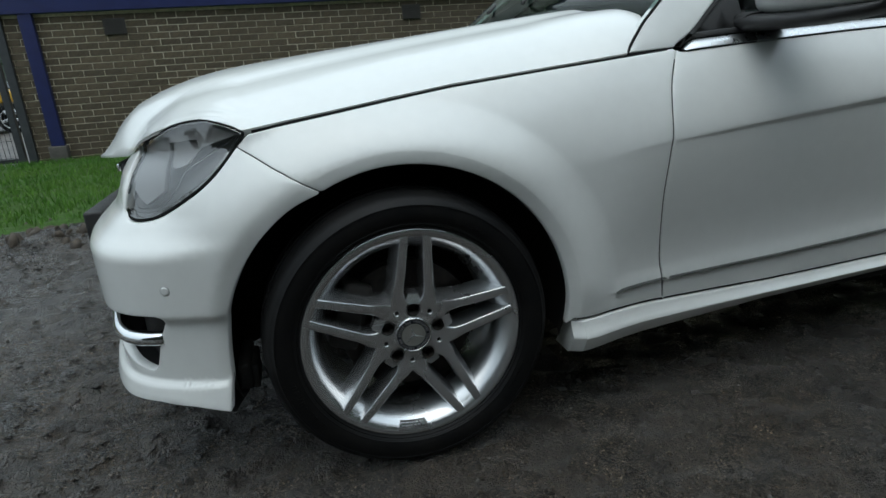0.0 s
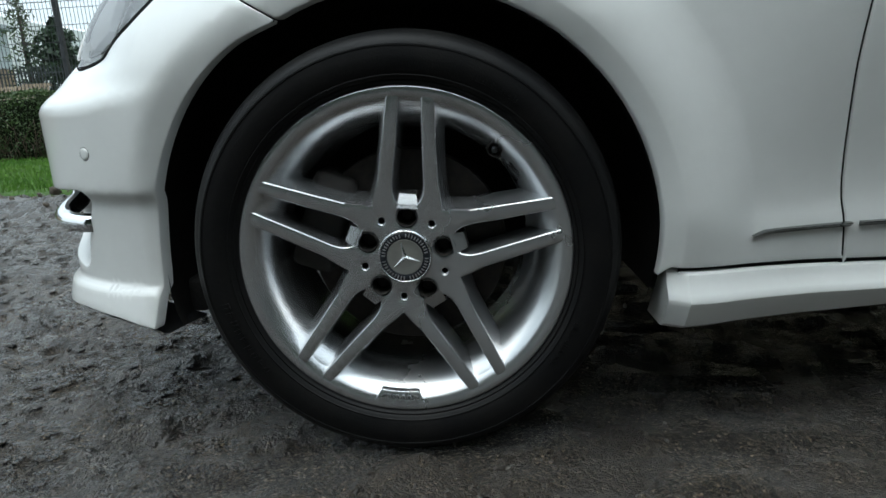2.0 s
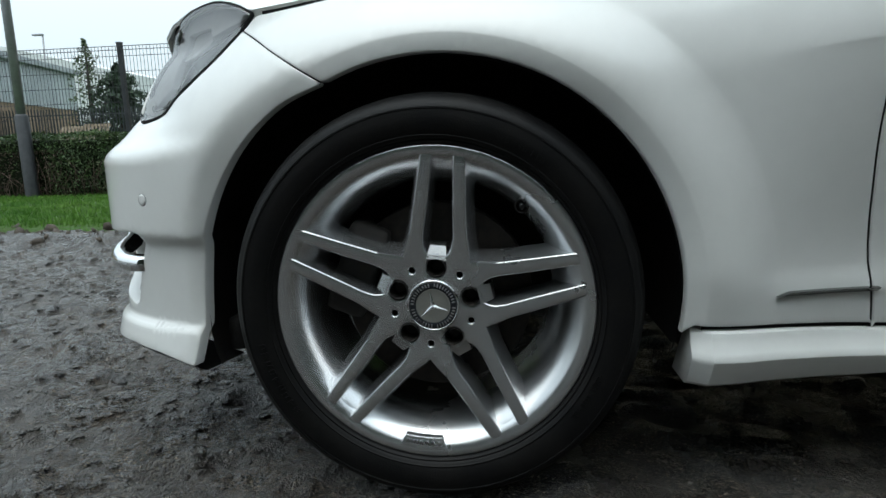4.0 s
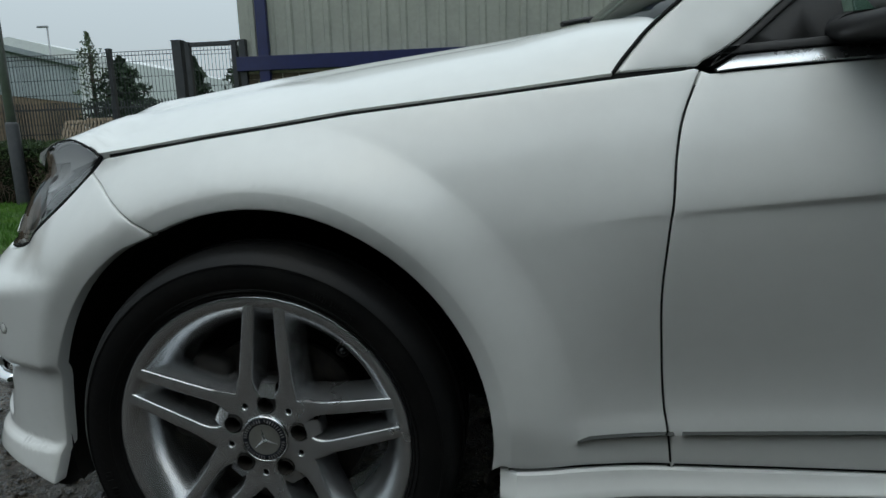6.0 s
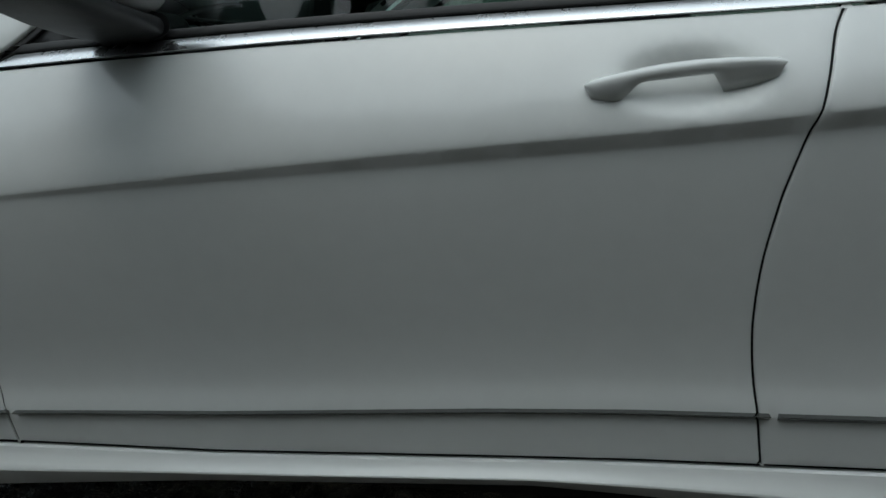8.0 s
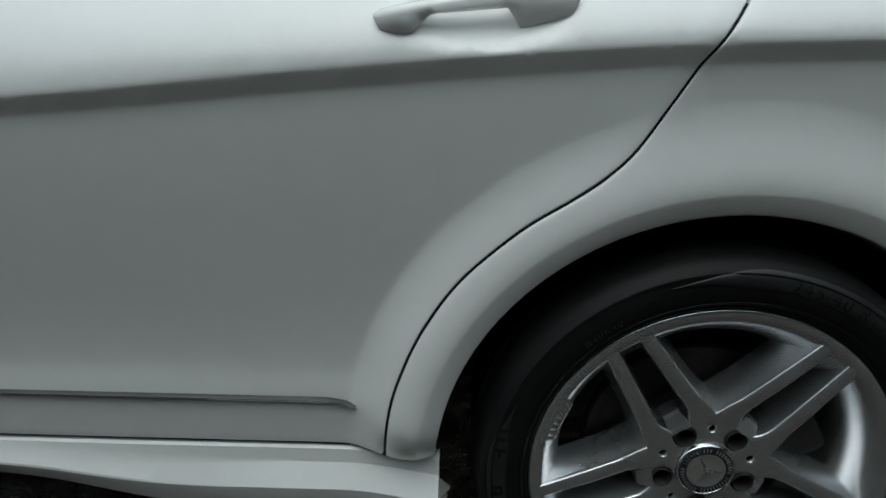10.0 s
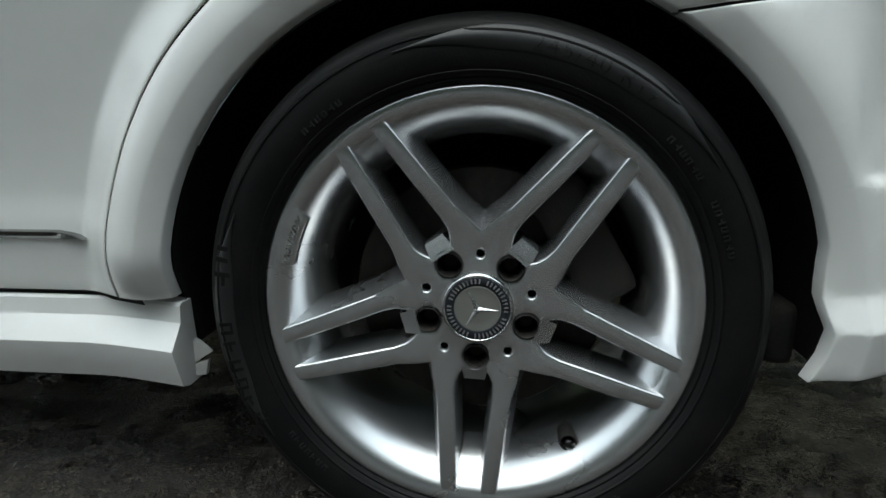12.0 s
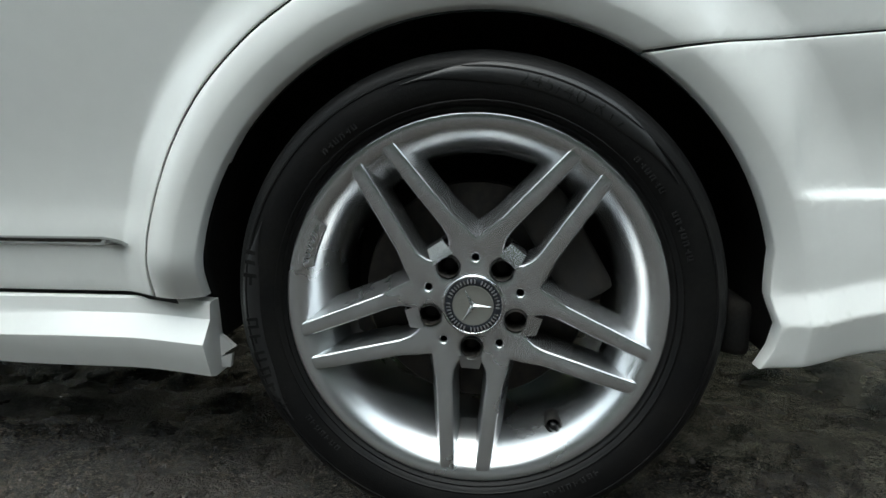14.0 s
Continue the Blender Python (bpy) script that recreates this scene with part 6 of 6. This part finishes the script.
add_box(bm, -0.25, L, -0.25, 0.1, 5.1, 5.38, M, bevel=0.03)
v = [bm.verts.new(M @ Vector(q)) for q in ((-0.25, -0.2, 5.36), (L, -0.2, 5.36), (L, 7, 6.8), (-0.25, 7, 6.8), (L, 14, 5.3), (-0.25, 14, 5.3))]
bm.faces.new((v[0], v[1], v[2], v[3])); bm.faces.new((v[3], v[2], v[4], v[5]))
part("roof", bm, ROOF, house, smooth=False)
hall = empty("distant_hall", "large white industrial hall in the distance", "building")
bm = bmesh.new()
v = [bm.verts.new(p) for p in ((-90, 62, 0), (-44, 62, 0), (-44, 62, 10.1), (-56, 62, 13.0), (-90, 62, 10.0), (-90, 95, 0), (-44, 95, 0), (-44, 95, 10.1), (-56, 95, 13.0), (-90, 95, 10.0))]
for f in ((0, 1, 2, 3, 4), (1, 6, 7, 2), (2, 7, 8, 3), (3, 8, 9, 4)):
    bm.faces.new([v[i] for i in f])
part("shell", bm, WHITEW, hall, smooth=False)
bm = bmesh.new()
for k in range(28):
    add_box(bm, -89 + k * 1.6, -88.9 + k * 1.6, 61.9, 61.99, 0.5, 8.0)
part("wall_rib", bm, WALLGREY, hall, smooth=False)
far_lamp = empty("street_lamp", "tall thin street lamp in the distance", "street lamp")
bm = bmesh.new()
add_tube(bm, [(-30.05, 36.0, 0), (-29.75, 36.0, 8.4)], [0.09, 0.05], 8)
part("shaft", bm, GALV, far_lamp)
bm = bmesh.new()
add_box(bm, -30.45, -29.72, 35.9, 36.1, 8.38, 8.5, bevel=0.03)
part("lantern", bm, GALV, far_lamp)
# pallets and crates by the warehouse
WOOD = material("pallet_wood", (0.26, 0.21, 0.15), 0.8, scale=5, spots=(0.18, 0.14, 0.10), fine=0.2)
for x, y, tilt in ((-19.0, 22.2, 0), (-18.1, 22.4, 62), (-16.9, 22.3, 70)):
    pal = empty("pallet", "weathered wooden pallet stacked by the fence" if tilt == 0 else "wooden pallet leaning upright by the fence", "pallet", "pallets by the fence")
    zb = far_z(y)
    m = Matrix.Translation((x, y, zb + (0.0 if tilt else 0.0))) @ Matrix.Rotation(radians(tilt), 4, "X")
    for k in range(7):
        bm = bmesh.new()
        add_box(bm, -0.6 + k * 0.172, -0.6 + k * 0.172 + 0.11, 0, 1.0, 0.10, 0.122, m)
        part("slat", bm, WOOD, pal, smooth=False)
    for k in range(3):
        bm = bmesh.new()
        add_box(bm, -0.6, 0.54, k * 0.45, k * 0.45 + 0.1, 0.0, 0.10, m)
        part("bearer", bm, WOOD, pal, smooth=False)
# a low wooded rise closes the view
RISE = material("distant_wood", (0.075, 0.095, 0.075), 0.9, scale=0.3, spots=(0.10, 0.115, 0.09), fine=0.3)
bm = bmesh.new()
prev = None
for k in range(161):
    a = radians(-20 + 220 * k / 160)
    r = 130
    h = 4.5 + 3.0 * relief(np.array([k * 0.21]), np.array([0.0]), 1.0)[0] + 1.2 * relief(np.array([k * 1.9]), np.array([3.0]), 1.0)[0]
    now = [bm.verts.new((r * math.cos(a), r * math.sin(a), -1)), bm.verts.new((r * math.cos(a), r * math.sin(a), h)), bm.verts.new(((r + 30) * math.cos(a), (r + 30) * math.sin(a), h + 2))]
    if prev:
        bm.faces.new((prev[0], now[0], now[1], prev[1]))
        bm.faces.new((prev[1], now[1], now[2], prev[2]))
    prev = now
tagged(part("backdrop_wood", bm, RISE, smooth=False), "distant grey-green wooded rise", "backdrop", kind="structure")


# ---- the yellow hatchback in the yard ----
YELLOW = material("yellow_paint", (0.62, 0.36, 0.012), 0.35, coat=0.6, scale=3, spots=(0.58, 0.33, 0.010), fine=0.02)
DARKGLASS = material("dark_glass", (0.03, 0.04, 0.045), 0.06, scale=4, spec=0.7)
hatch = empty("hatchback_car", "small yellow hatchback with a black roof, parked on the yard", "car")
YX, YY0, YY1 = -9.22, 14.0, 15.72


def block(name, outline, y0, y1, bevel, mat, parent, label="", taper=0.0):
    """A side outline drawn across from y0 to y1, edges rounded; taper pulls its top in."""
    bm = bmesh.new()
    a = [bm.verts.new((x, y0, z)) for x, z in outline]
    b = [bm.verts.new((x, y1, z)) for x, z in outline]
    fa, fb = bm.faces.new(a), bm.faces.new(b[::-1])
    n = len(a)
    for i in range(n):
        bm.faces.new((a[i], b[i], b[(i + 1) % n], a[(i + 1) % n]))
    bmesh.ops.recalc_face_normals(bm, faces=bm.faces)
    zs = [z for _, z in outline]
    for v in bm.verts:
        k = (v.co.z - min(zs)) / (max(zs) - min(zs)) * taper
        v.co.y += k if v.co.y < (y0 + y1) / 2 else -k
    es = [e for e in bm.edges if abs(e.verts[0].co.y - e.verts[1].co.y) < 1e-4 + 0.4 * taper]
    bmesh.ops.bevel(bm, geom=es, offset=bevel, segments=3, affect="EDGES", profile=0.6)
    return part(name, bm, mat, parent, label, sharp=40)


def at(pts):
    return [(YX + x, z) for x, z in pts]


lower = [(0.02, 0.42), (0.0, 0.62), (0.06, 0.86), (0.16, 0.98), (0.9, 0.985), (2.0, 0.965), (2.75, 0.955), (3.35, 0.89), (3.75, 0.78), (3.92, 0.66), (3.98, 0.45), (3.95, 0.26), (3.62, 0.22)] + arc(3.22, 0.31, 0.36, -10, 190, 14) + \
        [(2.8, 0.20), (1.15, 0.20)] + arc(0.68, 0.31, 0.36, -10, 190, 14) + [(0.25, 0.26), (0.10, 0.28)]
block("body", at(lower), YY0, YY1, 0.05, YELLOW, hatch, "yellow car body")
block("roof", at([(0.18, 0.97), (0.30, 1.25), (0.48, 1.44), (1.0, 1.50), (1.9, 1.47), (2.25, 1.38), (2.75, 1.10), (2.95, 0.945)]), YY0 + 0.06, YY1 - 0.06, 0.06, GLOSS, hatch, "black roof and pillars", 0.20)
for nm, o in (("rear_window", [(0.52, 1.03), (0.60, 1.33), (1.18, 1.40), (1.22, 1.02)]), ("front_window", [(1.30, 1.02), (1.27, 1.40), (1.85, 1.37), (2.20, 1.26), (2.60, 1.00)])):
    bm = bmesh.new()
    tp = lambda z: 0.06 + 0.20 * (z - 0.945) / 0.555 - 0.004
    vs = [bm.verts.new((YX + x, YY0 + tp(z), z)) for x, z in o] + [bm.verts.new((YX + x, YY0 + tp(z) + 0.02, z)) for x, z in o]
    n = len(o)
    bm.faces.new(vs[:n])
    for i in range(n):
        bm.faces.new((vs[i], vs[(i + 1) % n], vs[(i + 1) % n + n], vs[i + n]))
    bmesh.ops.recalc_face_normals(bm, faces=bm.faces)
    part(nm, bm, DARKGLASS, hatch, "dark side window", smooth=False)
bm = bmesh.new()
v = [bm.verts.new(q) for q in ((YX + 2.27, YY0 + 0.26, 1.375), (YX + 2.27, YY1 - 0.26, 1.375), (YX + 2.985, YY1 - 0.10, 0.96), (YX + 2.985, YY0 + 0.10, 0.96))]
bm.faces.new(v)
bmesh.ops.solidify(bm, geom=bm.faces[:], thickness=0.012)
part("windscreen", bm, DARKGLASS, hatch, "sloping windscreen", smooth=False)
bm = bmesh.new()
add_box(bm, YX + 1.2, YX + 2.65, YY0 - 0.012, YY0 + 0.02, 0.335, 0.375, bevel=0.01)
part("side_moulding", bm, CHROME, hatch, "bright side moulding")
bm = bmesh.new()
add_box(bm, YX + 2.42, YX + 2.60, YY0 - 0.17, YY0 + 0.03, 0.97, 1.08, bevel=0.03)
part("door_mirror", bm, GLOSS, hatch, "black door mirror")
bm = bmesh.new()
add_box(bm, YX - 0.015, YX + 0.20, YY0 - 0.004, YY0 + 0.3, 0.74, 0.90, bevel=0.03)
part("tail_lamp", bm, REDLENS, hatch, "red tail lamp")
bm = bmesh.new()
add_box(bm, YX + 3.45, YX + 3.80, YY0 - 0.004, YY0 + 0.3, 0.66, 0.78, bevel=0.03)
part("headlamp", bm, REFLECT, hatch, "clear headlamp")
for x in (0.68, 3.22):
    for yy, turn in ((YY0 + 0.02, 0), (YY1 - 0.02, 180)):
        w = new("wheel")
        w["label"] = "black and silver alloy wheel"
        w.parent = hatch
        w.matrix_basis = Matrix.Translation((YX + x, yy, 0.31)) @ pose(0, 0, 0, 0, 0, turn)
        bm = bmesh.new()
        add_lathe(bm, [(0.21, 0.01), (0.225, 0.0), (0.27, -0.008), (0.30, 0.01), (0.31, 0.04), (0.31, 0.17), (0.28, 0.2), (0.2, 0.2), (0.2, 0.06), (0.0005, 0.07)], 40)
        part("tyre", bm, RUBBER, w)
        bm = bmesh.new()
        add_lathe(bm, [(0.222, 0.012), (0.222, 0.002), (0.205, 0.004), (0.20, 0.02)], 40)
        for k in range(5):
            add_box(bm, 0.02, 0.21, 0.006, 0.03, -0.028, 0.028, Matrix.Rotation(radians(72 * k + 20), 4, "Y"), bevel=0.006)
        add_lathe(bm, [(0.05, 0.03), (0.05, 0.004), (0.0005, 0.0)], 24)
        part("rim", bm, SILVER, w)

# ---- bricks, each one proud of the joints ----
bm = bmesh.new()
add_box(bm, -0.1075, 0.1075, -0.004, 0.03, -0.0325, 0.0325)
bmesh.ops.bevel(bm, geom=[e for e in bm.edges if all(v.co.y < 0 for v in e.verts)], offset=0.003, segments=1, affect="EDGES")
brick_mesh = bpy.data.meshes.new("brick")
bm.to_mesh(brick_mesh)
bm.free()
brick_mesh.materials.append(BRICK)
rest = bmesh.new()
count = 0
for c in range(22):
    z = 0.0375 + c * 0.075
    for k in range(-1, 42):
        x = BX0 + 0.1125 + k * 0.225 + (0.1125 if c % 2 else 0.0)
        if x - 0.1 < BX0 or z + 0.035 > BTOP:
            continue
        if k == 0 and c % 2:
            add_box(rest, BX0 + 0.005, BX0 + 0.1075, BY - 0.004, BY + 0.03, z - 0.0325, z + 0.0325)
        jitter = ((k * 37 + c * 91) % 13 - 6) * 0.0003
        if -3.0 < x < 1.25 and z > 0.44 and count < 300:
            ob = new("brick", brick_mesh)
            ob.parent = wall
            ob.location = (x + jitter, BY + jitter, z + jitter * 0.6)
            count += 1
        else:
            add_box(rest, x - 0.1075, x + 0.1075, BY - 0.004 + jitter, BY + 0.03, z - 0.0325, z + 0.0325)
tagged(part("brick_rest", rest, BRICK, wall, smooth=False), "buff bricks further along the wall", kind="stuff")
